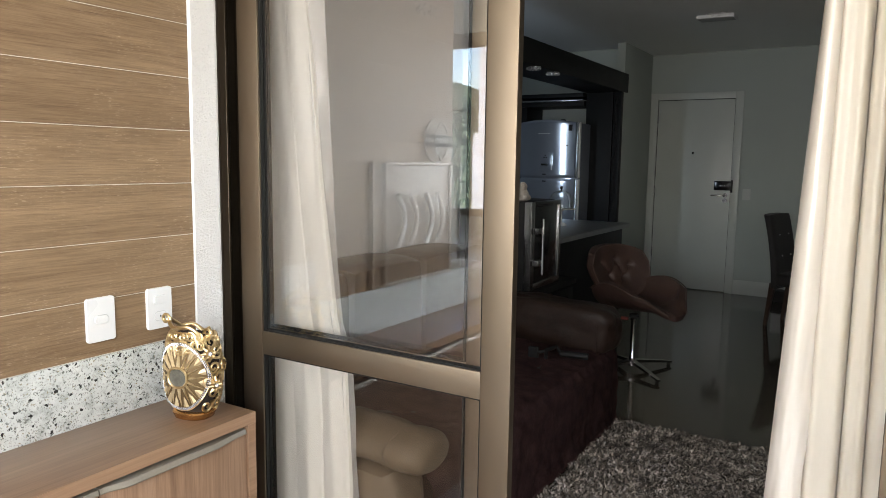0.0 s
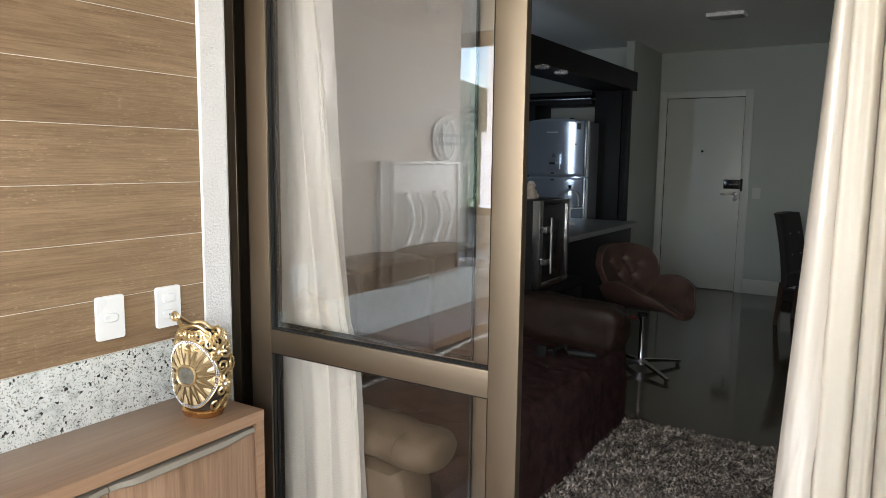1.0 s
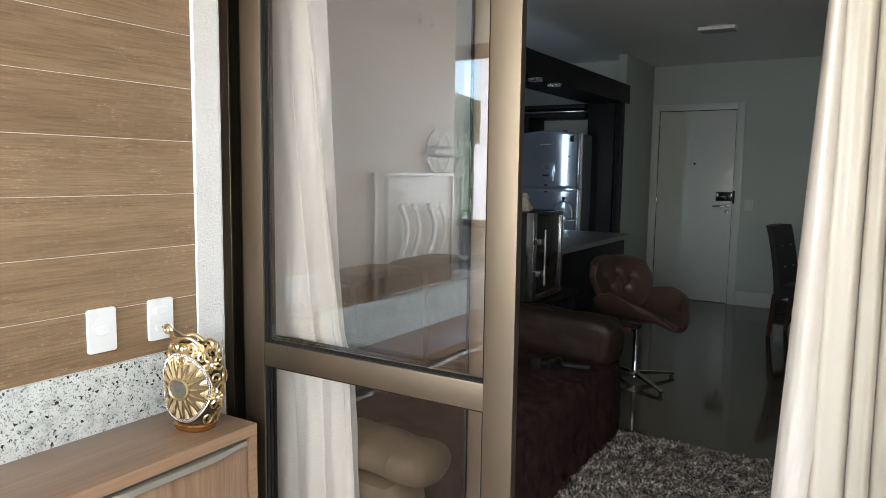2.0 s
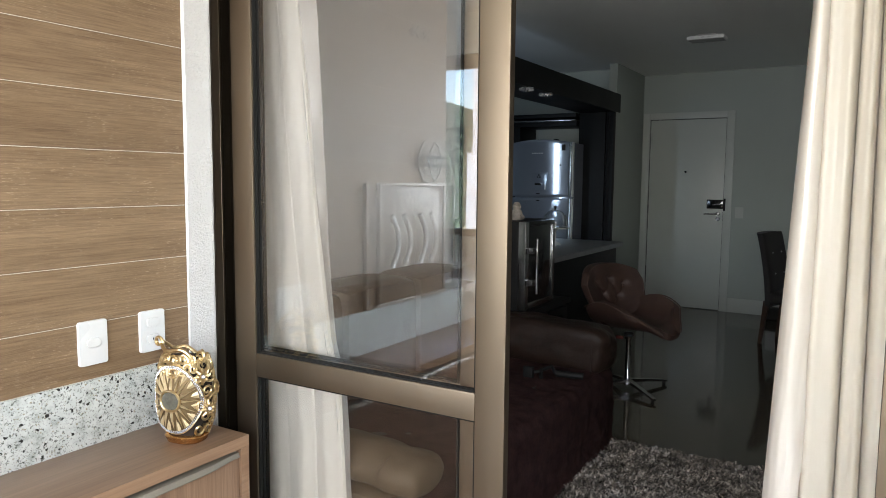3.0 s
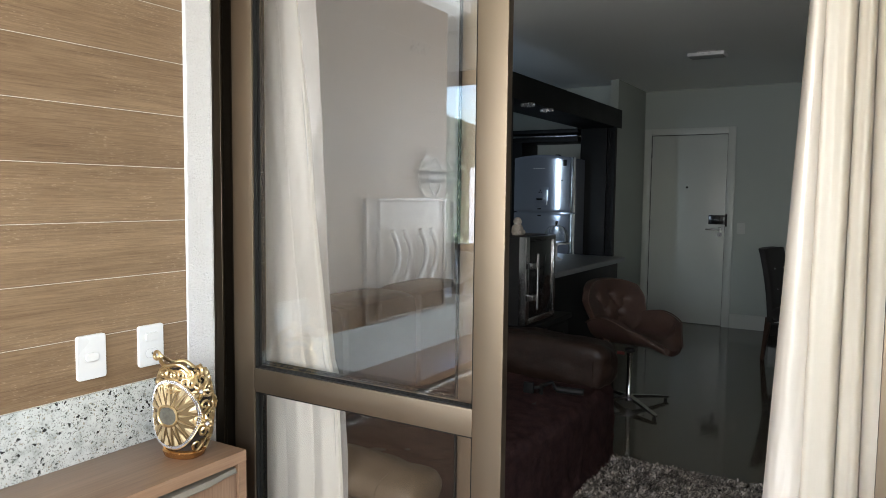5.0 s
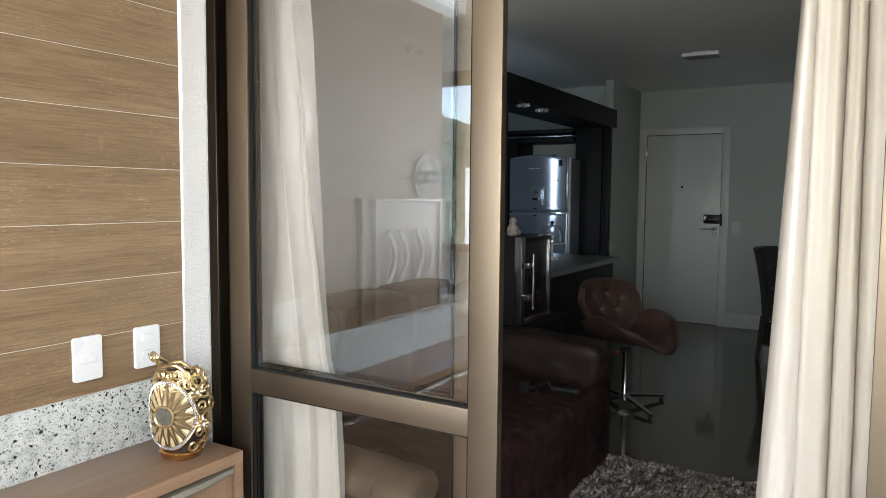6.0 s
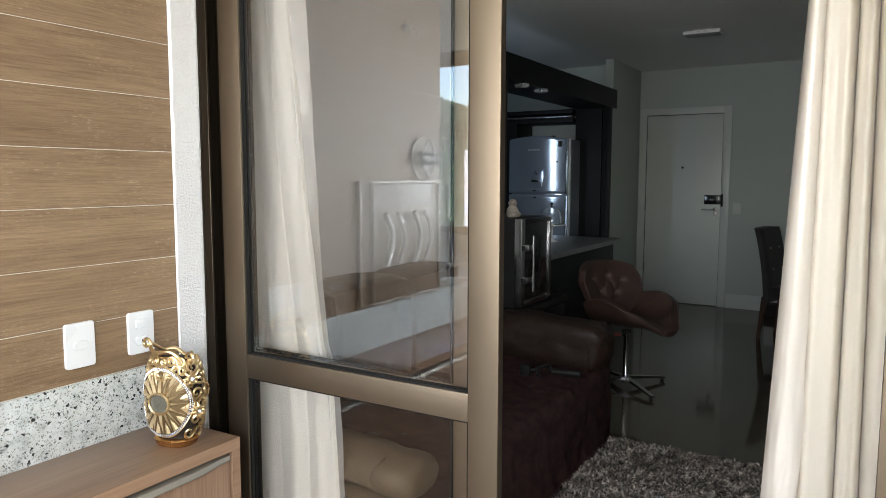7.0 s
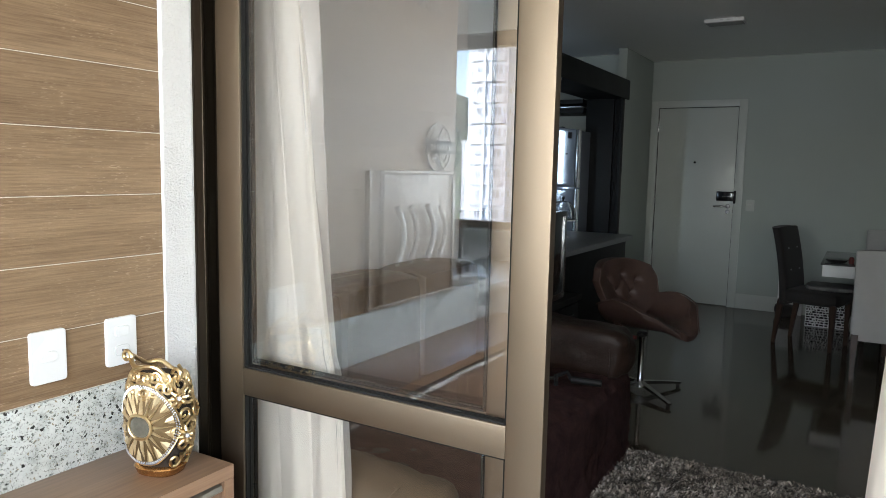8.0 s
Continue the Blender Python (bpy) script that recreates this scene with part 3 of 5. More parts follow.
def cabinet():
    ob = thing("balcony_cabinet", (-1.64, 3.3, 0), "low walnut-look cabinet with slanted edge handles along the wall", "cabinet")
    x0, x1, y0, y1 = -1.776, -1.491, 2.45, 4.250
    part("top_board", box((x0, y0, 0.668), (x1, y1, 0.700), 0.0015), "cab_top", ob)
    part("edge_band", box((x1, y0, 0.668), (x1 + 0.0015, y1, 0.6995)), "edge", ob, "lighter wood edging")
    part("side_panel", box((x0, y1 - 0.028, 0.0), (x1, y1, 0.667), 0.001), "cab_door", ob)
    part("edge_band", box((x1, y1 - 0.028, 0.0), (x1 + 0.0015, y1 - 0.0005, 0.667)), "edge", ob, "lighter wood edging")
    part("side_panel", box((x0, y0, 0.0), (x1, y0 + 0.028, 0.667), 0.001), "cab_door", ob)
    part("back_panel", box((x0, y0 + 0.03, 0.06), (x0 + 0.01, y1 - 0.03, 0.665)), "cab_door", ob)
    part("plinth", box((x0 + 0.03, y0 + 0.03, 0.0), (x1 - 0.04, y1 - 0.03, 0.06)), "cab_door", ob)
    n, a, b = 4, y0 + 0.031, y1 - 0.031
    w = (b - a) / n
    for k in range(n):
        u0, u1 = a + k * w + 0.0015, a + (k + 1) * w - 0.0015
        door = part("door", box((x1 - 0.020, u0, 0.065), (x1 - 0.004, u1, 0.648), 0.001), "cab_door", ob)
        # a profile handle along the upper edge; its grip swells out near one end
        g = bmesh.new()
        rings = []
        left = k % 2 == 1
        for i in range(25):
            f = i / 24
            q = f if left else 1 - f
            out = 0.004 + 0.020 * (0.5 - 0.5 * math.cos(math.pi * min(1, max(0, (q - 0.03) / 0.12)))) * (0.5 + 0.5 * math.cos(math.pi * min(1, max(0, (q - 0.70) / 0.28))))
            y = u0 + f * (u1 - u0)
            rings.append([(x1 - 0.022, y, 0.648), (x1 - 0.006 + out * 0.2, y, 0.648), (x1 - 0.005 + out * 0.8, y, 0.643), (x1 - 0.003 + out * 0.8, y, 0.646),
                          (x1 - 0.006 + out * 0.6, y, 0.657), (x1 - 0.022, y, 0.659)])
        loft(g, rings)
        part("handle", g, "handle", door, "champagne aluminium profile handle")
    return ob


cabinet()


def vase():
    cx, cy, z0 = -1.600, 4.135, 0.700
    ob = thing("vase", (cx, cy, z0), "golden openwork vase with a sunburst medallion and rhinestones", "vase")
    H, AX, AY = 0.248, 0.073, 0.060
    spin = pose(0, 0, 0, 0, 0, 14)

    def girth(f):
        """Half width at the share f of the height."""
        pts = ((0, 0.66), (0.06, 0.72), (0.25, 0.93), (0.45, 1.0), (0.62, 0.99), (0.8, 0.91), (0.92, 0.80), (1.0, 0.72))
        for (a, u), (b, v) in zip(pts, pts[1:]):
            if f <= b:
                s = (f - a) / (b - a)
                s = s * s * (3 - 2 * s) * 0.5 + s * 0.5
                return u + (v - u) * s
        return pts[-1][1]

    def on(ang, f, out=0.0):
        """A point of the skin: ang 0 faces the balcony, 90 the room's open side."""
        g = girth(f)
        c, s = math.sin(ang), -math.cos(ang)
        e = 0.8
        px = math.copysign(abs(c) ** e, c) * AX * g
        py = math.copysign(abs(s) ** e, s) * AY * g
        d = Vector((px / AX ** 2, py / AY ** 2, 0)).normalized()
        return Matrix.Translation((cx, cy, z0)) @ spin @ (Vector((px, py, f * H)) + d * out)

    # A closed near-black shell stands for the shade inside the openwork.
    rows = [[on(2 * math.pi * i / 48, f / 24, -0.006) for i in range(48)] for f in range(2, 23)]
    part("inner_shell", loft(bmesh.new(), rows, True, True), "vase_shade", ob, "dark closed shell standing for the shaded hollow")
    foot = [[on(2 * math.pi * i / 48, f, o) for i in range(48)] for f, o in ((0, -0.002), (0.01, 0.002), (0.05, 0.003), (0.075, 0.004), (0.09, 0.0), (0.1, -0.006))]
    part("foot", loft(bmesh.new(), foot), "bronze_gold", ob, "copper gold base")
    rim = bmesh.new()
    pts = []
    for i in range(73):
        a = 2 * math.pi * i / 72
        lift = 0.022 * math.cos(a + 0.9) + 0.008 * math.sin(4 * a)
        p = on(a, 0.97, 0.002)
        pts.append(p + Vector((0, 0, lift)))
    tube(rim, pts, 0.0055, 8)
    for a0, sgn in ((-0.75, 1), (1.35, -1)):
        c = on(a0, 0.97, 0.004) + Vector((0, 0, 0.022 * math.cos(a0 + 0.9) + 0.010))
        curl = []
        for i in range(22):
            q = i / 21 * 2.1 * math.pi
            r = 0.016 * (1 - i / 28)
            curl.append(c + Vector((sgn * r * math.cos(q) - sgn * 0.008, -0.004, r * math.sin(q))))
        tube(rim, curl, 0.0042, 7)
    part("rim", rim, "gold", ob, "wavy rim with two curls")

    # medallion on the balcony side
    MID = 0.505

    def flat(r, a, out):
        """A point of the medallion's face: r 1 at its edge."""
        u, v = 0.0708 * r * math.cos(a), 0.0925 * r * math.sin(a)
        ang = math.asin(max(-0.985, min(0.985, u / (AX * 1.0))))
        return on(ang, MID + v / H, out)
    med = bmesh.new()
    loft(med, [[flat(r, 2 * math.pi * i / 56, o) for i in range(56)] for r, o in ((1.0, -0.002), (0.99, 0.004), (0.91, 0.0045), (0.905, 0.001), (0.6, 0.0025), (0.28, 0.004))], True, False)
    disc = part("medallion_plate", med, "gold_plate", ob, "dark gold medallion plate")
    rays = 16
    step = math.pi / rays

    def folded(name, pts, faces):
        bm = bmesh.new()
        vs = [bm.verts.new(p) for p in pts]
        for q in faces:
            bm.faces.new([vs[w] for w in q])
        part(name, bm, "gold_ray", disc).data.shade_flat()
    for k in range(rays):
        a = 2 * step * k
        folded("ray", [flat(0.28, a - 0.86 * step, 0.003), flat(0.28, a + 0.86 * step, 0.003), flat(0.89, a, 0.002), flat(0.29, a, 0.010), flat(0.55, a, 0.009)],
               [(0, 3, 4), (0, 4, 2), (1, 4, 3), (1, 2, 4), (0, 1, 3)])
        c = a + step
        folded("wedge", [flat(0.90, c - 0.58 * step, 0.003), flat(0.90, c + 0.58 * step, 0.003), flat(0.42, c, 0.002), flat(0.89, c, 0.007)], [(0, 3, 2), (1, 2, 3), (0, 1, 3)])
    ring = bmesh.new()
    tube(ring, [flat(0.285, 2 * math.pi * i / 40, 0.009) for i in range(41)], 0.0036, 8)
    part("centre_ring", ring, "gold", ob)
    bowl = bmesh.new()
    loft(bowl, [[flat(r, 2 * math.pi * i / 28, o) for i in range(28)] for r, o in ((0.275, 0.008), (0.24, 0.000), (0.15, -0.006), (0.03, -0.008))], True, True)
    part("centre_bowl", bowl, "bowl_glaze", ob, "hollow grey glazed centre")
    beads = bmesh.new()
    for r, n, shift in ((0.925, 92, 0.0), (0.965, 96, 0.5)):
        for i in range(n):
            bmesh.ops.create_icosphere(beads, subdivisions=1, radius=0.0021, matrix=Matrix.Translation(flat(r, 2 * math.pi * (i + shift) / n, 0.0055)))
    part("rhinestone_ring", beads, "stone_bead", ob, "band of clear rhinestones").data.shade_flat()
    edge = bmesh.new()
    tube(edge, [flat(1.0, 2 * math.pi * i / 64, 0.003) for i in range(65)], 0.0022, 6)
    part("medallion_edge", edge, "gold", ob)
    # openwork scrolls round the rest of the body
    rnd = random.Random(4)
    scroll = bmesh.new()
    for row, f in enumerate((0.17, 0.31, 0.45, 0.59, 0.73, 0.86)):
        for k in range(8):
            a = 1.12 + (k + 0.5 * (row % 2)) * 0.60
            if a > 5.2:
                continue
            sgn = 1 if (k + row) % 2 else -1
            path = []
            turns = rnd.uniform(1.2, 1.7)
            ph = rnd.uniform(0, 6.28)
            for i in range(20):
                s = i / 19
                r = 0.0195 * (1 - 0.82 * s)
                q = ph + sgn * turns * 2 * math.pi * s
                path.append(on(a + r * math.cos(q) / 0.062, f + r * math.sin(q) / H, 0.001 + 0.002 * s))
            tube(scroll, path, 0.0040, 6, [1.2 - 0.6 * i / 19 for i in range(20)])
    for f, n_c in ((0.84, 7), (0.93, 8)):
        for k in range(n_c):
            a = -0.75 + 1.6 * k / (n_c - 1)
            path = []
            for i in range(18):
                s = i / 17
                r = 0.0135 * (1 - 0.75 * s)
                q = 1.3 * k + (1 if k % 2 else -1) * 1.5 * 2 * math.pi * s
                path.append(on(a + r * math.cos(q) / 0.062, f - 0.10 * max(0, 0.5 - abs(a)) * (f < 0.9) + r * math.sin(q) / H, 0.001))
            tube(scroll, path, 0.0036, 6)
    for a in (1.9, 2.9, 3.9, 4.9):
        path = [on(a + 0.22 * math.sin(s * 0.9), 0.08 + 0.88 * s / 14, 0.001) for s in range(15)]
        tube(scroll, path, 0.0045, 6)
    part("scrollwork", scroll, "gold", ob, "openwork golden scrolls")
    for a, f in ((1.22, 0.755), (1.42, 0.40), (2.6, 0.55), (4.6, 0.5)):
        fl = bmesh.new()
        c = on(a, f, 0.006)
        n = (on(a, f, 0.02) - on(a, f, 0.0)).normalized()
        s1 = n.cross(Vector((0, 0, 1))).normalized()
        for k in range(8):
            q = 2 * math.pi * k / 8
            d = s1 * math.cos(q) + Vector((0, 0, 1)) * math.sin(q)
            tube(fl, [c + d * 0.005 + n * 0.002, c + d * 0.013 + n * 0.006, c + d * 0.023 + n * 0.002], 0.0046, 6, [0.6, 1.15, 0.5])
        part("flower", fl, "gold", ob, "small golden flower")
        st = bmesh.new()
        bmesh.ops.create_icosphere(st, subdivisions=1, radius=0.0065, matrix=Matrix.Translation(c + n * 0.008))
        part("flower_stone", st, "stone_bead", ob, "clear rhinestone").data.shade_flat()


vase()


def grill_door():
    ob = thing("barbecue_door", (-1.785, 3.235, 0.89), "brown framed barbecue door with two curved metal handles", "barbecue")
    x = TILE_X
    y0, y1, z0, z1 = 2.93, 3.54, 0.876, 1.39
    part("panel", box((x, y0, z0), (x + 0.012, y1, z1), 0.003), "grill", ob)
    for inset, wide in ((0.0, 0.014),):
        p0, p1, q0, q1 = y0 + inset, y1 - inset, z0 + inset * 0.4, z1 - inset * 0.4
        for a, b, c, d in ((p0, p1, q1 - wide, q1), (p0, p1, q0, q0 + wide), (p0, p0 + wide, q0 + wide, q1 - wide), (p1 - wide, p1, q0 + wide, q1 - wide)):
            part("bead", box((x + 0.012, a, c), (x + 0.022, b, d), 0.003), "grill_frame", ob, "beige bead")
    for y in (3.375, 3.160):
        h = bmesh.new()
        path = []
        for i in range(17):
            s = i / 16
            bow = math.sin(math.pi * s)
            path.append((x + 0.034, y - 0.052 * bow + 0.010, 1.035 + 0.22 * s))
        tube(h, path, 0.0110, 10)
        hd = part("handle", h, "handle_steel", ob, "curved chrome handle")
        for q in (2, 14):
            part("post", tube(bmesh.new(), [(x + 0.008, path[q][1], path[q][2]), (x + 0.034, path[q][1], path[q][2])], 0.004, 8), "grill", hd)


grill_door()


def plaque():
    ob = thing("wall_plaque", (TILE_X, 3.05, 1.487), "round metal wall plaque with a lettered band", "plaque")
    x, cy, cz = TILE_X, 3.05, 1.487

    def disc(r0, r1, d0, d1, sides=40):
        bm = bmesh.new()
        rows = []
        for r, d in ((r0, d0), (r0, d1), (r1, d1), (r1, d0)):
            rows.append([(x + d, cy + r * math.cos(2 * math.pi * i / sides), cz + r * math.sin(2 * math.pi * i / sides)) for i in range(sides)])
        rows.append(rows[0])
        return loft(bm, rows, True, False)
    part("backing", disc(0.001, 0.098, 0.002, 0.008), "grill", ob)
    part("outer_ring", disc(0.093, 0.100, 0.008, 0.014), "plaque_metal", ob)
    part("centre", disc(0.001, 0.062, 0.008, 0.010), "plaque_metal", ob)
    part("inner_ring", disc(0.070, 0.074, 0.008, 0.012), "plaque_metal", ob)
    part("band", box((x + 0.008, cy - 0.105, cz - 0.026), (x + 0.018, cy + 0.105, cz + 0.026), 0.002), "black_matt", ob, "dark lettered band")
    for k in range(7):
        part("lettering_bar", box((x + 0.018, cy - 0.078 + k * 0.024, cz - 0.012), (x + 0.020, cy - 0.063 + k * 0.024, cz + 0.012)), "plaque_metal", ob)
    for s in (-1, 1):
        e = bmesh.new()
        prism(e, [(cy - 0.04, cz + s * 0.032), (cy + 0.04, cz + s * 0.032), (cy + 0.014, cz + s * 0.048), (cy - 0.014, cz + s * 0.048)], "x", x + 0.010, x + 0.013)
        part("emblem", e, "grill", ob)


plaque()


def wall_hook():
    ob = thing("wall_hook", (TILE_X, 3.20, 2.035), "small chrome wall hook with crossed knobs", "hook")
    x, y, z = TILE_X, 3.20, 2.035
    part("base", tube(bmesh.new(), [(x, y, z), (x + 0.02, y, z)], 0.014, 14), "plaque_metal", ob)
    for s in (-1, 1):
        part("arm", tube(bmesh.new(), [(x + 0.024, y - 0.026, z - s * 0.022), (x + 0.03, y, z), (x + 0.024, y + 0.026, z + s * 0.022)], 0.006, 8), "plaque_metal", ob)


wall_hook()


def ledge():
    """The stone worktop beyond the end of the grill wall, with its metal bracket."""
    ob = thing("stone_worktop", (-2.3, 2.4, 0), "speckled granite worktop beside the balcony window", "worktop")
    part("slab", box((-3.55, OUT_Y + 0.01, 0.80), (-1.80, 2.70, 0.84), 0.003), "granite", ob)
    part("base", box((-3.5, OUT_Y + 0.03, 0.0), (-1.86, 2.66, 0.80)), "plaster", ob)
    part("upstand", box((-3.55, OUT_Y + 0.001, 0.84), (-1.80, OUT_Y + 0.02, 0.999), 0.002), "granite", ob)


ledge()


def potted_plant():
    ob = thing("potted_plant", (-2.09, 2.25, 0.84), "small potted plant with pale narrow leaves", "plant")
    part("pot", lathe(bmesh.new(), [(0.030, 0), (0.038, 0.05), (0.040, 0.055), (0.034, 0.055), (0.032, 0.045)], (-2.09, 2.25, 0.84), 20), "pot_clay", ob)
    rnd = random.Random(8)
    for k in range(18):
        a = rnd.uniform(0, 6.28)
        l = rnd.uniform(0.16, 0.27)
        lift = rnd.uniform(0.5, 1.5)
        base_p = Vector((-2.09, 2.25, 0.885))
        d = Vector((math.cos(a), math.sin(a), 0))
        s = Vector((-d.y, d.x, 0))
        rows = []
        for i in range(6):
            f = i / 5
            p = base_p + d * l * f + Vector((0, 0, lift * l * (f - 0.5 * f * f)))
            w = 0.0042 * (1 - f) + 0.0008
            rows.append([p - s * w, p + Vector((0, 0, -0.002)), p + s * w, p + Vector((0, 0, 0.002))])
        part("leaf", loft(bmesh.new(), rows), "plastic", ob)


potted_plant()


def serving_tray():
    ob = thing("serving_tray", (-1.89, 2.57, 0.84), "small white plastic tray on the granite worktop", "tray")
    part("tray_base", box((-1.985, 2.49, 0.841), (-1.805, 2.64, 0.848), 0.003), "plastic", ob)
    for a, b, c, d in ((-1.985, -1.978, 2.49, 2.64), (-1.812, -1.805, 2.49, 2.64), (-1.978, -1.812, 2.49, 2.497), (-1.978, -1.812, 2.633, 2.64)):
        part("tray_wall", box((a, c, 0.848), (b, d, 0.872), 0.002), "plastic", ob)


serving_tray()

# ---- curtains ----


def curtain(name, label, left, right, y, folds, depth, seed, cloth, z0=0.02, z1=2.46):
    """Hanging satin in rounded folds; left and right give the edges' x for a height."""
    rnd = random.Random(seed)
    n, m = folds * 28, 48
    widths = [rnd.uniform(0.75, 1.25) for _ in range(folds)]
    total = sum(widths)
    cuts = [sum(widths[:k]) / total for k in range(folds + 1)]
    amp = [rnd.uniform(0.75, 1.2) for _ in range(folds)]
    lean = [rnd.uniform(0.4, 1.6) for _ in range(folds)]
    rows = []
    for j in range(m + 1):
        z = z0 + (z1 - z0) * j / m
        row = []
        for i in range(n + 1):
            s = i / n
            k = min(folds - 1, max(q for q in range(folds) if cuts[q] <= s + 1e-9))
            f = (s - cuts[k]) / (cuts[k + 1] - cuts[k])
            bulge = max(0.0, math.sin(math.pi * f ** 0.8)) ** 0.2 * (0.85 + 0.15 * math.sin(3 * math.pi * f + k))
            ripple = noise.noise(Vector((s * 9, z * 2.6, seed))) * 0.010 + noise.noise(Vector((s * 26, z * 8, seed + 3))) * 0.0025 * max(0, 1.4 - z)
            x = left(z) + (right(z) - left(z)) * s + lean[k] * depth * 0.2 * math.sin(math.pi * f) ** 2
            row.append((x + ripple * 0.3, y - depth * amp[k] * bulge + ripple, z))
        rows.append(row)
    bm = loft(bmesh.new(), rows, False, False)
    bmesh.ops.solidify(bm, geom=bm.faces[:], thickness=0.0025)
    ob = thing(name, ((left(0) + right(0)) / 2, y, z0), label, "curtain", "curtains at the sliding door")
    part("cloth", bm, cloth, ob)
    return ob


def hem_edge(z):
    return -1.306 - 0.05 * min(z, 0.77) - 0.108 * max(0.0, z - 0.77) - 0.024 * min(1.0, max(0.0, (z - 0.82) / 0.1))


def open_side_curtain():
    """Four broad upright folds and some behind the leaf; the free edge is a shiny turned hem lying over the first fold."""
    ob = thing("curtain", (0.05, 4.56, 0.02), "cream satin curtain in deep folds, drawn to the open side", "curtain", "curtains at the sliding door")

    def free_edge(z):
        return -0.254 + 0.043 * z

    def lap(z):
        return -0.154 + 0.005 * z + (0.006 * noise.noise(Vector((z * 5, 1, 4))) + 0.004 * noise.noise(Vector((z * 14, 2, 4)))) * max(0.15, min(1, 1.6 - z))
    seams = ((-0.161, 0.004), (-0.088, -0.001), (-0.034, -0.0125), (0.012, -0.006), (0.085, 0.0), (0.15, 0.0), (0.23, 0.01), (0.33, 0.02))
    deep = (0.050, 0.046, 0.040, 0.05, 0.05, 0.05, 0.05)
    heights = [0.02 + 2.44 * j / 90 for j in range(91)]
    rows = []
    for z in heights:
        row = []
        for k, ((a0, a1), (b0, b1)) in enumerate(zip(seams, seams[1:])):
            x0, x1 = a0 + a1 * z, b0 + b1 * z
            for i in range(26):
                f = i / 26
                lobe = (1 - abs(2 * f - 1) ** 4.5) ** 0.5 * (0.94 + 0.06 * math.sin(7 * f + 2 * k + 0.8 * z))
                ripple = noise.noise(Vector((f * 1.6 + 5 * k, z * 1.7, 5))) * 0.006
                row.append((x0 + (x1 - x0) * f + ripple * 0.4, 4.565 - deep[k] * lobe + ripple * (1 - abs(2 * f - 1)), z))
        rows.append(row)
    bm = loft(bmesh.new(), rows, False, False)
    bmesh.ops.solidify(bm, geom=bm.faces[:], thickness=0.0022)
    part("cloth", bm, "satin", ob)
    rows = []
    for z in heights:
        x0, x1 = free_edge(z), lap(z)
        row = []
        for i in range(31):
            f = i / 30
            roll = math.sin(math.pi * min(1.0, 0.06 + f * 0.80)) ** 0.7
            crease = noise.noise(Vector((f * 3, z * 6, 9))) * 0.011 * max(0.15, min(1, 1.5 - z)) + noise.noise(Vector((f * 7, z * 17, 9))) * 0.006 * max(0.1, min(1, 1.25 - z))
            row.append((x0 + (x1 - x0) * f, 4.555 - 0.062 * roll + crease, z))
        rows.append(row)
    bm = loft(bmesh.new(), rows, False, False)
    bmesh.ops.solidify(bm, geom=bm.faces[:], thickness=0.0022)
    part("hem", bm, "satin_shiny", ob, "shiny turned hem")
    return ob


open_side_curtain()
drape_l = curtain("curtain", "cream satin curtain gathered behind the glass, with a loose hem", lambda z: -1.90, hem_edge, 4.476, 5, 0.015, 11, "satin_lifted")
hem = bmesh.new()
rows = []
for j in range(61):
    z = 0.02 + 2.44 * j / 60
    e = hem_edge(z) - 0.016
    w = 0.012 + 0.040 * min(1, max(0, (z - 1.1) / 0.8))
    rip = noise.noise(Vector((z * 7, 2, 5))) * 0.006 + noise.noise(Vector((z * 24, 2, 5))) * 0.0025
    rows.append([(e, 4.486, z), (e + w * 0.12, 4.466, z), (e + w * 0.45, 4.478 + rip * 2, z), (e + w * 0.75 + rip * 0.5, 4.492 - rip * 2.5, z), (e + w + rip * 0.6, 4.506, z)])
loft(hem, rows, False, False)
bmesh.ops.solidify(hem, geom=hem.faces[:], thickness=0.0025)
part("hem", hem, "satin_sheen", drape_l, "shiny turned hem")

# ---- living room things ----


def cushion(lo, hi, puff=0.03, n=10, seed=0, wrinkle=0.004):
    """A soft block: a rounded box with bulging faces and slight creases."""
    bm = bmesh.new()
    c = [(a + b) / 2 for a, b in zip(lo, hi)]
    h = [(b - a) / 2 for a, b in zip(lo, hi)]
    bmesh.ops.create_cube(bm, size=2.0)
    bmesh.ops.subdivide_edges(bm, edges=bm.edges[:], cuts=n, use_grid_fill=True)
    for v in bm.verts:
        p = v.co.copy()
        q = Vector([math.copysign(abs(a) ** 1.0, a) for a in p])
        for i in range(3):
            o = [k for k in range(3) if k != i]
            q[i] *= 1 - 0.045 * (p[o[0]] ** 6 + p[o[1]] ** 6)
        w = Vector([c[i] + q[i] * h[i] for i in range(3)])
        for i in range(3):
            o = [k for k in range(3) if k != i]
            if abs(p[i]) > 0.999:
                w[i] += math.copysign(puff, p[i]) * (1 - p[o[0]] ** 2) * (1 - p[o[1]] ** 2)
        d = noise.noise(w * 9 + Vector((seed, 0, 0))) + 0.6 * noise.noise(w * 23 + Vector((0, seed, 0)))
        v.co = w + (w - Vector(c)).normalized() * d * wrinkle
    bmesh.ops.smooth_vert(bm, verts=bm.verts[:], factor=0.5, use_axis_x=True, use_axis_y=True, use_axis_z=True)
    return bm


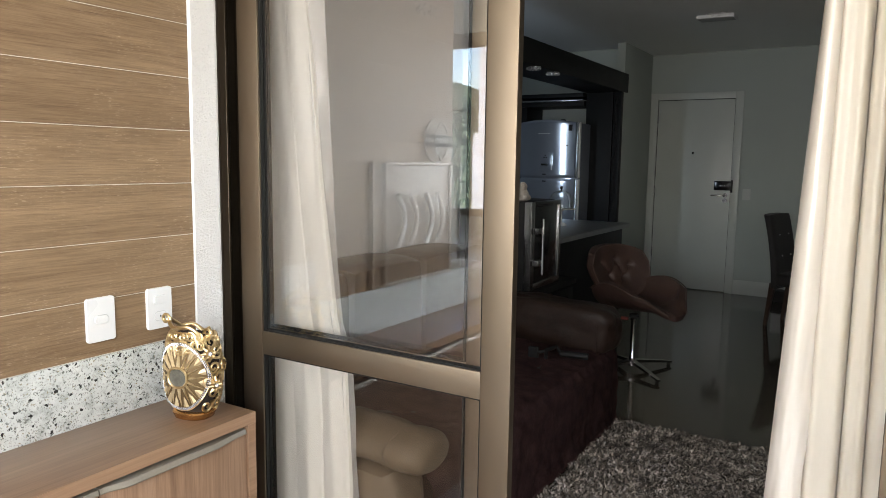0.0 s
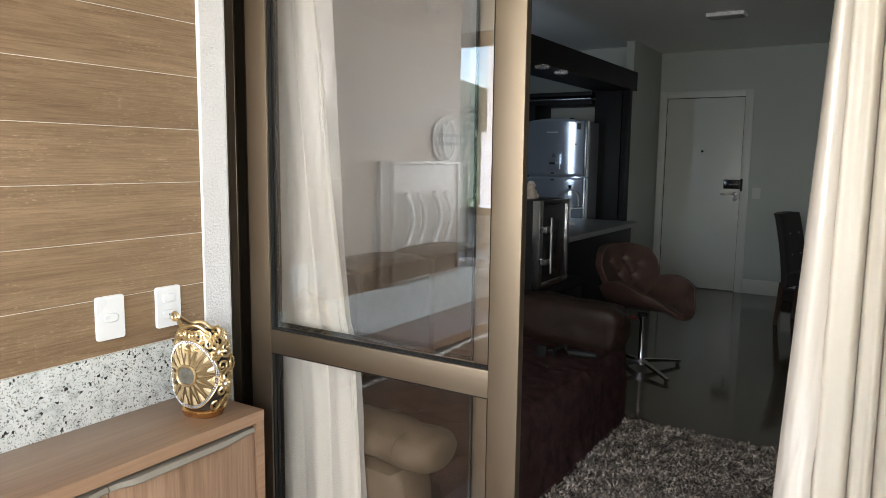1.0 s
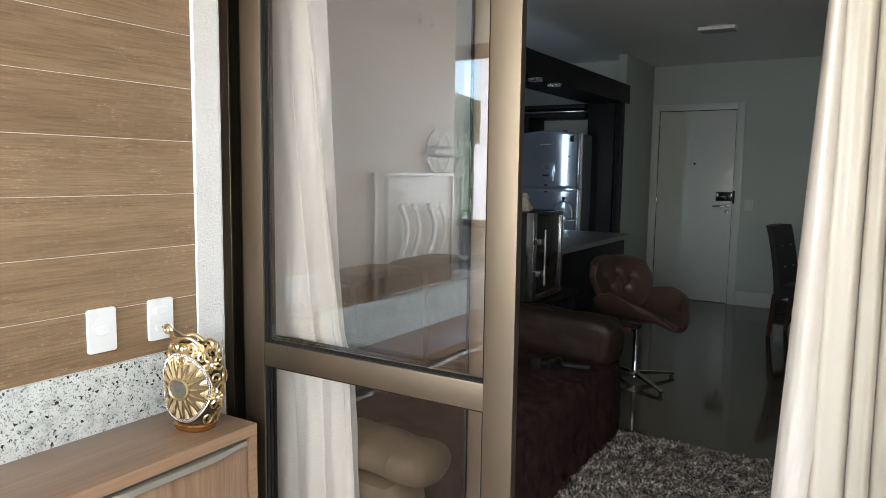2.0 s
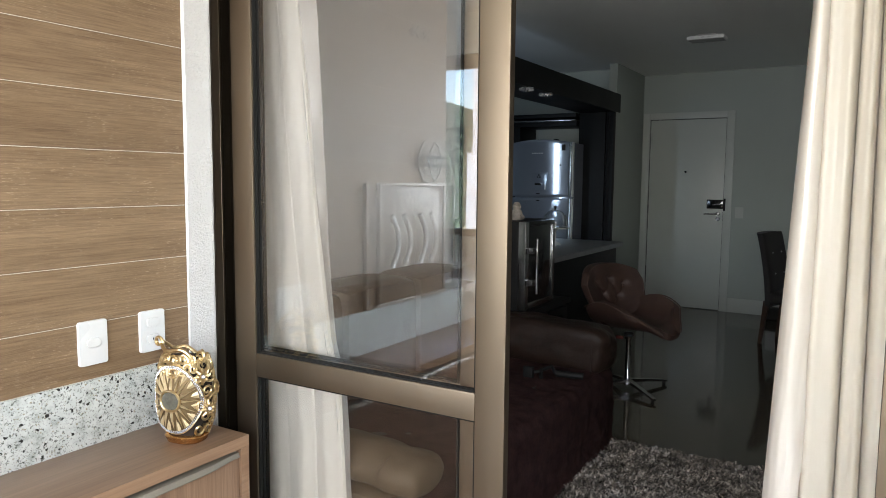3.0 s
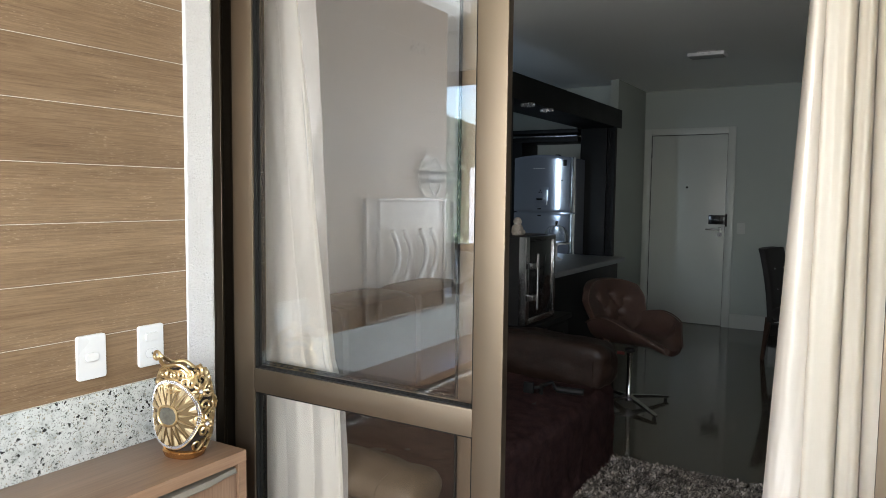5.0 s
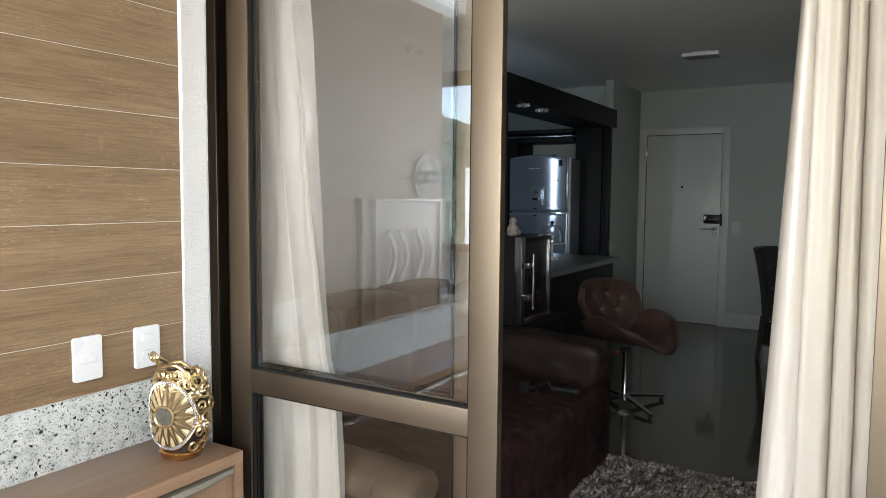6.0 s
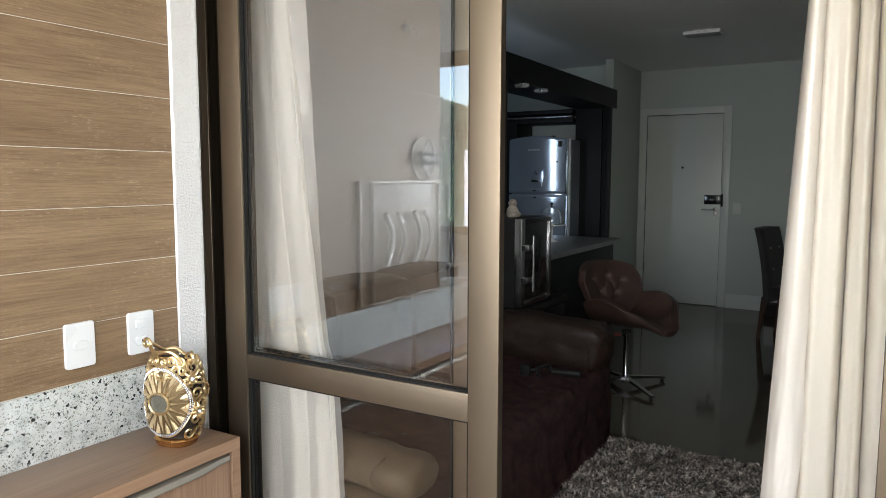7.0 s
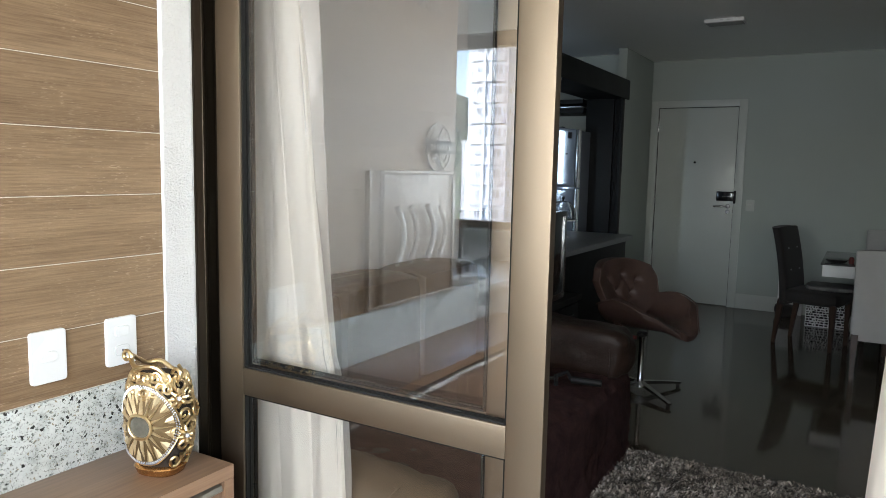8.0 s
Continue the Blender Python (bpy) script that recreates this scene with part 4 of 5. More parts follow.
def arm_roll(x0, x1, cy, cz, ry, rz, seed):
    rings = []
    for i in range(29):
        f = 0.5 - 0.5 * math.cos(math.pi * i / 28)
        x = x0 + (x1 - x0) * f
        near_end = min(1.0, (x1 - x) / 0.06)
        k = (0.45 + 0.55 * math.sqrt(max(0.0, 1 - (1 - near_end) ** 2.4))) * (1 - 0.05 * math.exp(-((x - x1 + 0.125) / 0.012) ** 2))
        ring = []
        for j in range(28):
            a = 2 * math.pi * j / 28
            p = Vector((x, cy + ry * k * math.cos(a), cz + rz * k * math.sin(a) - (0.012 * max(0, f - 0.85) / 0.15)))
            pucker = math.cos(9 * a + 3 * math.sin(3 * a)) * 0.0035 * math.exp(-((x - x1 + 0.11) / 0.035) ** 2)
            d = noise.noise(p * 10 + Vector((seed, 0, 0))) * 0.008 + noise.noise(p * 24) * 0.004 + pucker
            ring.append(p + (p - Vector((x, cy, cz))).normalized() * d)
        rings.append(ring)
    return loft(bmesh.new(), rings)


def sofa():
    ob = thing("sofa", (-1.75, 5.55, 0), "three-seat leather sofa with rolled arms and a dark suede cover", "sofa")
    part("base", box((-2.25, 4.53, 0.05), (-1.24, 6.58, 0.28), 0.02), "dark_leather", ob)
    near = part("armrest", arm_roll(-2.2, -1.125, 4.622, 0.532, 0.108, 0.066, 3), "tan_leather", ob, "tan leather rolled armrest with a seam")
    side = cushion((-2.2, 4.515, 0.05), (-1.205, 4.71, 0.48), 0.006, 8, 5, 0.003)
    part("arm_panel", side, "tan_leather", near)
    seam = bmesh.new()
    pts = []
    for i in range(17):
        a = -0.75 + i / 16 * 1.75
        pts.append(Vector((-1.25 + 0.03 * math.sin(a) ** 2, 4.622 - 0.106 * math.cos(a), 0.532 + 0.066 * math.sin(a))))
    tube(seam, pts, 0.0022, 6)
    for i in range(1, 16):
        tube(seam, [pts[i] + Vector((-0.014 + 0.004 * (i % 3), 0.001, 0.004)), pts[i], pts[i] + Vector((0.013 - 0.003 * (i % 2), 0.001, -0.003))], 0.0016, 5, [0.3, 1, 0.3])
    part("seam", seam, "tan_leather", near, "puckered seam")
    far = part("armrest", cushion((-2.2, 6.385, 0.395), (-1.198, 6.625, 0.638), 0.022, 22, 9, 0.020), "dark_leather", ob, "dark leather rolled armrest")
    part("arm_panel", cushion((-2.2, 6.42, 0.05), (-1.225, 6.60, 0.50), 0.006, 8, 2, 0.004), "suede", far)
    stitch = bmesh.new()
    tube(stitch, [(-1.245, 6.372, 0.40 + 0.02 * q) for q in range(9)], 0.003, 5)
    part("seam", stitch, "dark_leather", far, "stitched seam")
    for k in range(3):
        a = 4.70 + k * 0.575
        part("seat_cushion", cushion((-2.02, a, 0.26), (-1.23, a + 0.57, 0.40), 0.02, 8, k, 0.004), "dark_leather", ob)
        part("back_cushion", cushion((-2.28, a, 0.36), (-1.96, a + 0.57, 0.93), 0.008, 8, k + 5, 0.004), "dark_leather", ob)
    # suede throw over the seat, hanging down the front in soft creases
    rows = []
    prof = [(-2.0, 0.435), (-1.8, 0.432), (-1.6, 0.428), (-1.4, 0.424), (-1.28, 0.420), (-1.225, 0.405), (-1.20, 0.37), (-1.192, 0.30), (-1.19, 0.22), (-1.187, 0.14), (-1.183, 0.07), (-1.175, 0.012)]
    dense = []
    for (a, b), (c, d) in zip(prof, prof[1:]):
        for q in range(5):
            dense.append((a + (c - a) * q / 5, b + (d - b) * q / 5))
    dense.append(prof[-1])
    for i in range(150):
        y = 4.72 + (6.60 - 4.72) * i / 149
        row = []
        for x, z in dense:
            hang = max(0, min(1, (0.42 - z) / 0.3))
            d = noise.noise(Vector((x * 6, y * 6, z * 6))) * 0.014
            d += (0.5 - abs(noise.noise(Vector((x * 11, y * 10, z * 9 + 4))))) * 0.016 + (0.5 - abs(noise.noise(Vector((x * 24, y * 26, z * 22 + 9))))) * 0.007 - 0.010
            fold = hang * 0.006 * math.sin(y * 13 + 4 * noise.noise(Vector((y * 3, z * 3, 0))))
            row.append((x + hang * (d * 1.2 + fold), y, z + (1 - hang) * d))
        rows.append(row)
    bm = loft(bmesh.new(), rows, False, False)
    bmesh.ops.solidify(bm, geom=bm.faces[:], thickness=0.004)
    cover = thing("sofa_cover", (-1.5, 5.6, 0.43), "dark brown suede cover draped over the sofa seat", "sofa cover")
    part("cloth", bm, "suede", cover)
    edge = bmesh.new()
    tube(edge, [Vector(r[-1]) + Vector((0.002, 0, 0.004)) for r in rows], 0.004, 6)
    part("hem", edge, "suede", cover, "stitched hem")
    return ob


sofa()


def gimbal():
    ob = thing("phone_stick", (-1.33, 6.07, 0.445), "folded black hand-held phone stick lying on the sofa", "phone stick")
    part("grip", tube(bmesh.new(), [(-1.20, 6.13, 0.462), (-1.33, 6.10, 0.466)], 0.016, 10), "black_matt", ob)
    part("arm", tube(bmesh.new(), [(-1.33, 6.10, 0.466), (-1.36, 6.12, 0.49), (-1.39, 6.06, 0.482), (-1.37, 6.01, 0.460)], 0.010, 8), "black_matt", ob)
    part("clamp", box((-1.46, 6.00, 0.452), (-1.41, 6.02, 0.505), 0.004), "black_matt", ob)
    part("bracket", tube(bmesh.new(), [(-1.39, 6.05, 0.478), (-1.43, 6.02, 0.475)], 0.008, 8), "black_matt", ob)


gimbal()


def rug():
    ob = thing("shag_rug", (-0.2, 5.6, 0.0), "mottled grey-brown long-pile shaggy rug", "rug")
    x0, x1, y0, y1 = -1.16, 1.05, 4.75, 6.55
    part("backing", box((x0, y0, 0.0), (x1, y1, 0.012), 0.004), "joint", ob)
    g = np.random.default_rng(7)
    n = 90000
    keep = np.stack([g.uniform(x0 - 0.01, x1, n), g.uniform(y0, y1 + 0.015, n)], 1)
    near = keep[(keep[:, 0] < 0.25) & (keep[:, 1] > 5.0)]
    rest = keep[~((keep[:, 0] < 0.25) & (keep[:, 1] > 5.0))][::4]
    p = np.concatenate([near, rest])
    k = len(p)
    ang = 4.0 * np.sin(p[:, 0] * 23 + 2.1 * np.sin(p[:, 1] * 17)) + 3.0 * np.sin(p[:, 1] * 29 + 1.7 * np.sin(p[:, 0] * 13)) + g.normal(0, 0.9, k)
    ln = g.uniform(0.018, 0.032, k)
    lean = g.uniform(0.75, 1.45, k)
    w = g.uniform(0.0022, 0.0050, k)
    d = np.stack([np.cos(ang), np.sin(ang)], 1)
    s = np.stack([-d[:, 1], d[:, 0]], 1)
    verts = np.zeros((k, 5, 3))
    for c, (f, h, ww) in enumerate(((0, 0, -1), (0, 0, 1), (0.55, 0.75, -0.9), (0.55, 0.75, 0.9), (1, 0.95, 0))):
        verts[:, c, :2] = p + d * (ln * np.sin(lean) * f)[:, None] + s * (w * ww)[:, None]
        verts[:, c, 2] = 0.010 + ln * np.cos(lean * (0.6 + 0.4 * f)) * h
    base_i = np.arange(k)[:, None] * 5
    quads = (base_i + np.array([0, 1, 3, 2])).tolist()
    tris = (base_i + np.array([2, 3, 4])).tolist()
    me = bpy.data.meshes.new("shag")
    me.from_pydata(verts.reshape(-1, 3).tolist(), [], quads + tris)
    me.materials.append(M["pile"])
    pile = new("shag", me)
    pile.parent, pile.matrix_parent_inverse = ob, ob.matrix_basis.inverted()
    tagged(pile, "mottled grey strands", "", "", "stuff")


def strands():
    m, t, p = nodes_of("rug_strands")
    geo = t.nodes.new("ShaderNodeNewGeometry")
    c = ramp(t, geo.outputs["Random Per Island"], [(0.0, (0.05, 0.041, 0.034)), (0.5, (0.24, 0.203, 0.17)), (0.85, (0.60, 0.53, 0.46)), (1.0, (0.80, 0.73, 0.65))])
    patch = ramp(t, noise_tex(t, coords(t), 13.0, 4), [(0.38, (0.42, 0.42, 0.42)), (0.62, (1.0, 1.0, 1.0))])
    link(t, mix(t, c, patch, 1.0, "MULTIPLY"), p.inputs["Base Color"])
    p.inputs["Roughness"].default_value = 0.55
    return m


M["pile"] = strands()
rug()


def swivel_chair():
    cx, cy = -1.405, 7.59
    ob = thing("swivel_armchair", (cx, cy, 0), "brown leather tufted swivel armchair on a chrome star base", "armchair")
    turn = radians(-24)

    def w(u, v, z):
        """u forward, v to the chair's left."""
        return Vector((cx + 0.05 + u * math.cos(turn) - v * math.sin(turn), cy + u * math.sin(turn) + v * math.cos(turn), z))
    # seat: a saddle whose sides curl up as wings
    n, m = 26, 30
    rows = []
    for i in range(n + 1):
        f = i / n
        row = []
        for j in range(m + 1):
            g = -1 + 2 * j / m
            u = -0.24 + 0.53 * f
            half = 0.30 * (0.62 + 0.38 * math.sin(math.pi * min(1, 0.18 + f * 0.75))) * (1 - 0.55 * max(0, f - 0.72) / 0.28)
            v = half * math.sin(g * 1.25) / math.sin(1.25)
            wing = abs(g) ** 2.2 * (0.05 + 0.15 * math.sin(math.pi * min(1, 0.25 + 0.75 * f)) ** 1.2)
            z = 0.405 + 0.035 * f - 0.05 * max(0, f - 0.8) / 0.2 + wing
            row.append(w(u, v, z))
        rows.append(row)
    bm = loft(bmesh.new(), rows, False, False)
    bmesh.ops.recalc_face_normals(bm, faces=bm.faces[:])
    bmesh.ops.solidify(bm, geom=bm.faces[:], thickness=0.05)
    bmesh.ops.smooth_vert(bm, verts=bm.verts[:], factor=0.5, use_axis_x=True, use_axis_y=True, use_axis_z=True)
    seat = part("seat", bm, "leather", ob)
    for col in (0, m):
        lip = bmesh.new()
        tube(lip, [rows[i][col] + Vector((0, 0, 0.003)) for i in range(n + 1)], 0.004, 6)
        part("piping", lip, "worn_leather", seat, "worn pale edge")
    for u, v in ((0.06, 0.10), (0.14, 0.02), (0.16, 0.17)):
        tack = bmesh.new()
        bmesh.ops.create_uvsphere(tack, u_segments=10, v_segments=6, radius=0.009, matrix=Matrix.Translation(w(u, v, 0.437 + 0.25 * v * v)))
        part("button", tack, "leather", seat)
    # back: a curved panel, drawn in at the buttons
    buttons = [(-0.11, 0.715), (0.04, 0.725), (0.15, 0.685), (-0.04, 0.62), (0.09, 0.60), (0.02, 0.525)]

    def back_at(g, f, out=0.0):
        z = 0.43 + 0.40 * f * (1 - 0.12 * abs(g) ** 3)
        half = (0.165 + 0.115 * math.sin(math.pi / 2 * min(1, f * 1.15))) * (1 - 0.14 * max(0, f - 0.8) / 0.2)
        v = half * g
        u = -0.205 - 0.13 * f + 0.085 * abs(g) ** 2
        dent = 0.0
        for bv, bz in buttons:
            r2 = (v - bv) ** 2 + (z - bz) ** 2
            dent += 0.022 * math.exp(-r2 / 0.0006) + 0.006 * math.exp(-r2 / 0.005)
        for a, b in ((0, 3), (1, 3), (1, 4), (2, 4), (3, 5), (4, 5)):
            ax, az = buttons[a]
            bx, bz = buttons[b]
            q = max(0, min(1, ((v - ax) * (bx - ax) + (z - az) * (bz - az)) / ((bx - ax) ** 2 + (bz - az) ** 2)))
            dd = math.hypot(v - ax - q * (bx - ax), z - az - q * (bz - az))
            dent += 0.010 * math.exp(-(dd / 0.011) ** 2)
        return w(u + out - dent, v, z)
    rows = [[back_at(-1 + 2 * j / 40, i / 34, 0.034) for j in range(41)] for i in range(35)]
    bm = loft(bmesh.new(), rows, False, False)
    outer = [[back_at(-1 + 2 * j / 40, i / 34, -0.028) for j in range(41)] for i in range(35)]
    loft(bm, outer, False, False)
    edge = [(i, 0) for i in range(35)] + [(34, j) for j in range(1, 41)] + [(i, 40) for i in range(33, -1, -1)]
    loft(bm, [[rows[i][j] for i, j in edge], [((rows[i][j] + outer[i][j]) / 2) + (rows[i][j] - w(0, 0, 0.62)).normalized() * 0.012 for i, j in edge], [outer[i][j] for i, j in edge]], False, False)
    bmesh.ops.remove_doubles(bm, verts=bm.verts[:], dist=0.0005)
    back = part("backrest", bm, "leather", ob)
    for bv, bz in buttons:
        best = min((((bz - 0.43) / 0.41, g / 40) for g in range(-40, 41)), key=lambda q: abs((back_at(q[1], q[0]) - w(-0.3, bv, bz)).dot(Vector((-math.sin(turn), math.cos(turn), 0)))))
        p = back_at(best[1], best[0], 0.036)
        b = bmesh.new()
        bmesh.ops.create_uvsphere(b, u_segments=10, v_segments=6, radius=0.007, matrix=Matrix.Translation(p))
        part("button", b, "leather", back)
    piping = bmesh.new()
    tube(piping, [rows[i][0] for i in range(35)] + [rows[34][j] for j in range(1, 41)] + [rows[i][40] for i in range(33, -1, -1)], 0.004, 6)
    part("piping", piping, "worn_leather", back, "worn pale edge")
    part("mount", lathe(bmesh.new(), [(0.018, 0), (0.034, 0.012), (0.03, 0.03)], (cx, cy, 0.358), 20), "black_matt", ob)
    part("lever", box((cx - 0.07, cy - 0.06, 0.352), (cx - 0.02, cy - 0.045, 0.372), 0.003), "lever_red", ob, "red plastic lever")
    part("post", lathe(bmesh.new(), [(0.019, 0.03), (0.019, 0.09), (0.0165, 0.095), (0.0165, 0.34), (0.021, 0.345), (0.021, 0.37)], (cx, cy, 0), 20), "chrome", ob)
    for a in (-43, 54, 137, 234):
        c, s = math.cos(radians(a)), math.sin(radians(a))
        leg = bmesh.new()
        rings = []
        for r, z, hw, hh in ((0.01, 0.062, 0.018, 0.011), (0.15, 0.048, 0.015, 0.009), (0.30, 0.030, 0.013, 0.007), (0.335, 0.024, 0.012, 0.006)):
            q = Vector((cx + c * r, cy + s * r, z))
            e = Vector((-s, c, 0)) * hw
            u = Vector((0, 0, hh))
            rings.append([q - e - u, q + e - u, q + e + u, q - e + u])
        loft(leg, rings)
        lg = part("leg", leg, "steel", ob)
        part("glide", lathe(bmesh.new(), [(0.012, 0), (0.012, 0.015)], (cx + c * 0.315, cy + s * 0.315, 0.0), 12), "black_matt", lg)


M["lever_red"] = surface("dull_red_plastic", (0.10, 0.012, 0.010), (0.14, 0.02, 0.016), 0.5)
swivel_chair()


def wine_cooler():
    st = thing("low_cabinet", (-1.97, 6.88, 0), "black low cabinet under the wine cooler", "cabinet")
    part("body", box((-2.28, 6.64, 0.0), (-1.76, 7.34, 0.60), 0.004), "black_wood", st)
    part("top", box((-2.30, 6.62, 0.60), (-1.735, 7.36, 0.634), 0.004), "black_wood", st)
    for y0, y1 in ((6.655, 6.985), (6.995, 7.325)):
        d = part("door", box((-1.76, y0, 0.03), (-1.745, y1, 0.585), 0.003), "black_wood", st)
        part("handle", box((-1.745, (y0 + y1) / 2 - 0.05, 0.52), (-1.730, (y0 + y1) / 2 + 0.05, 0.53), 0.002), "steel", d)
    ob = thing("wine_cooler", (-1.97, 6.86, 0.634), "black wine cooler with a steel-framed glass door", "wine cooler")
    x1, y0, y1, z0, z1 = -1.80, 6.645, 7.095, 0.640, 1.168
    part("body", box((-2.24, y0 + 0.004, z0), (x1, y1 - 0.004, z1), 0.008), "black_matt", ob)
    door = part("door", box((x1 + 0.004, y0 + 0.05, z0 + 0.045), (x1 + 0.040, y1 - 0.03, z1 - 0.03), 0.003), "black_gloss", ob, "dark glass door")
    fr = bmesh.new()
    join_box(fr, (x1 + 0.002, y0, z0 + 0.004), (x1 + 0.048, y0 + 0.05, z1 - 0.002), 0.004)
    part("frame", fr, "steel", door, "brushed steel stile")
    for a, b, c, d in ((y0 + 0.05, y1, z0 + 0.004, z0 + 0.045), (y0 + 0.05, y1, z1 - 0.03, z1 - 0.002), (y1 - 0.03, y1, z0 + 0.045, z1 - 0.03)):
        part("frame", box((x1 + 0.002, a, c), (x1 + 0.046, b, d), 0.003), "steel" if c < 0.7 else "black_gloss", door)
    part("handle", tube(bmesh.new(), [(x1 + 0.085, y0 + 0.085, z0 + 0.10), (x1 + 0.085, y0 + 0.085, z1 - 0.10)], 0.009, 10), "steel", door)
    for z in (z0 + 0.17, z1 - 0.17):
        part("handle_mount", box((x1 + 0.046, y0 + 0.020, z - 0.018), (x1 + 0.084, y0 + 0.094, z + 0.018), 0.003), "steel", door)
        part("lock_block", box((x1 + 0.048, y0 + 0.006, z - 0.014), (x1 + 0.056, y0 + 0.024, z + 0.014), 0.002), "black_matt", door)
    return ob


wine_cooler()


def figurine():
    ob = thing("figurine", (-1.885, 6.80, 1.168), "small beige clay figurine on the wine cooler", "figurine")
    bm = bmesh.new()
    lathe(bm, [(0.030, 0), (0.038, 0.02), (0.034, 0.05), (0.022, 0.065), (0.027, 0.085), (0.016, 0.105), (0.004, 0.110)], (-1.885, 6.80, 1.168), 20)
    for s in (-1, 1):
        bmesh.ops.create_uvsphere(bm, u_segments=12, v_segments=8, radius=0.016, matrix=Matrix.Translation((-1.885 + 0.026, 6.80 + s * 0.022, 1.186)))
    ob2 = mesh_object("figurine", bm, "figurine_clay")
    ob2.parent, ob2.matrix_parent_inverse = ob, ob.matrix_basis.inverted()
    ob2.name = "body"


figurine()


def portal():
    ob = thing("bar_portal", (WEST_X, 8.8, 0), "black wooden portal round the kitchen bar opening", "bar frame")
    x0, x1 = WEST_X - 0.37, WEST_X
    part("beam", box((x0, 7.40, 2.112), (x1 + 0.012, 10.16, 2.298), 0.003), "black_wood", ob)
    part("near_post", box((x0, 7.40, 0.0), (x1 - 0.002, 7.62, 2.111), 0.003), "black_wood", ob)
    part("far_panel", box((x0, 10.00, 0.0), (x1 - 0.09, 10.05, 2.111), 0.002), "black_wood", ob)
    part("rack_back", box((x1 - 0.088, 10.02, 0.0), (x1 - 0.03, 10.055, 2.111), 0.002), "black_matt", ob)
    part("rack_edge", box((x1 - 0.03, 9.985, 0.0), (x1, 10.055, 2.111), 0.002), "black_wood", ob)
    for k in range(5):
        z = 0.90 + k * 0.24
        for a, b in ((0, 0.24), (0.24, 0)):
            part("lattice_bar", tube(bmesh.new(), [(x1 - 0.086, 10.012, z + a), (x1 - 0.032, 10.012, z + b)], 0.005, 6), "black_wood", ob)
    for y in (7.925, 8.295):
        s = thing("bar_spotlight", (WEST_X - 0.03, y, 2.112), "small round crystal spotlight under the bar beam", "spotlight", "spotlights under the beam")
        part("ring", lathe(bmesh.new(), [(0.05, -0.006), (0.056, -0.003), (0.056, 0.0)], (WEST_X - 0.03, y, 2.112), 24), "chrome", s)
        for k in range(12):
            a = 2 * math.pi * k / 12
            c = bmesh.new()
            bmesh.ops.create_icosphere(c, subdivisions=1, radius=0.012, matrix=Matrix.Translation((WEST_X - 0.03 + 0.045 * math.cos(a), y + 0.045 * math.sin(a), 2.098)))
            part("crystal", c, "stone_bead", s).data.shade_flat()
    cam_ob = thing("ceiling_sensor", (WEST_X + 0.02, 7.52, 2.298), "small dark dome sensor on the bar beam", "sensor")
    part("dome", lathe(bmesh.new(), [(0.045, 0), (0.045, 0.02), (0.03, 0.035), (0.004, 0.04)], (WEST_X - 0.04, 7.52, 2.298), 20), "black_matt", cam_ob)


portal()


def bar_counter():
    ob = thing("bar_counter", (-2.2, 8.1, 0), "dark bar counter with a grey stone top", "counter")
    part("worktop", box((-2.85, 7.37, 0.852), (-1.862, 8.93, 0.89), 0.004), "counter", ob)
    part("front_panel", box((-2.0, 7.42, 0.0), (-1.91, 8.88, 0.851), 0.003), "black_wood", ob)
    part("end_panel", box((-2.30, 7.42, 0.0), (-2.003, 7.47, 0.851), 0.003), "black_wood", ob)
    part("back_panel", box((-2.82, 7.65, 0.0), (-2.76, 8.88, 0.851), 0.003), "black_wood", ob)
    return ob


bar_counter()


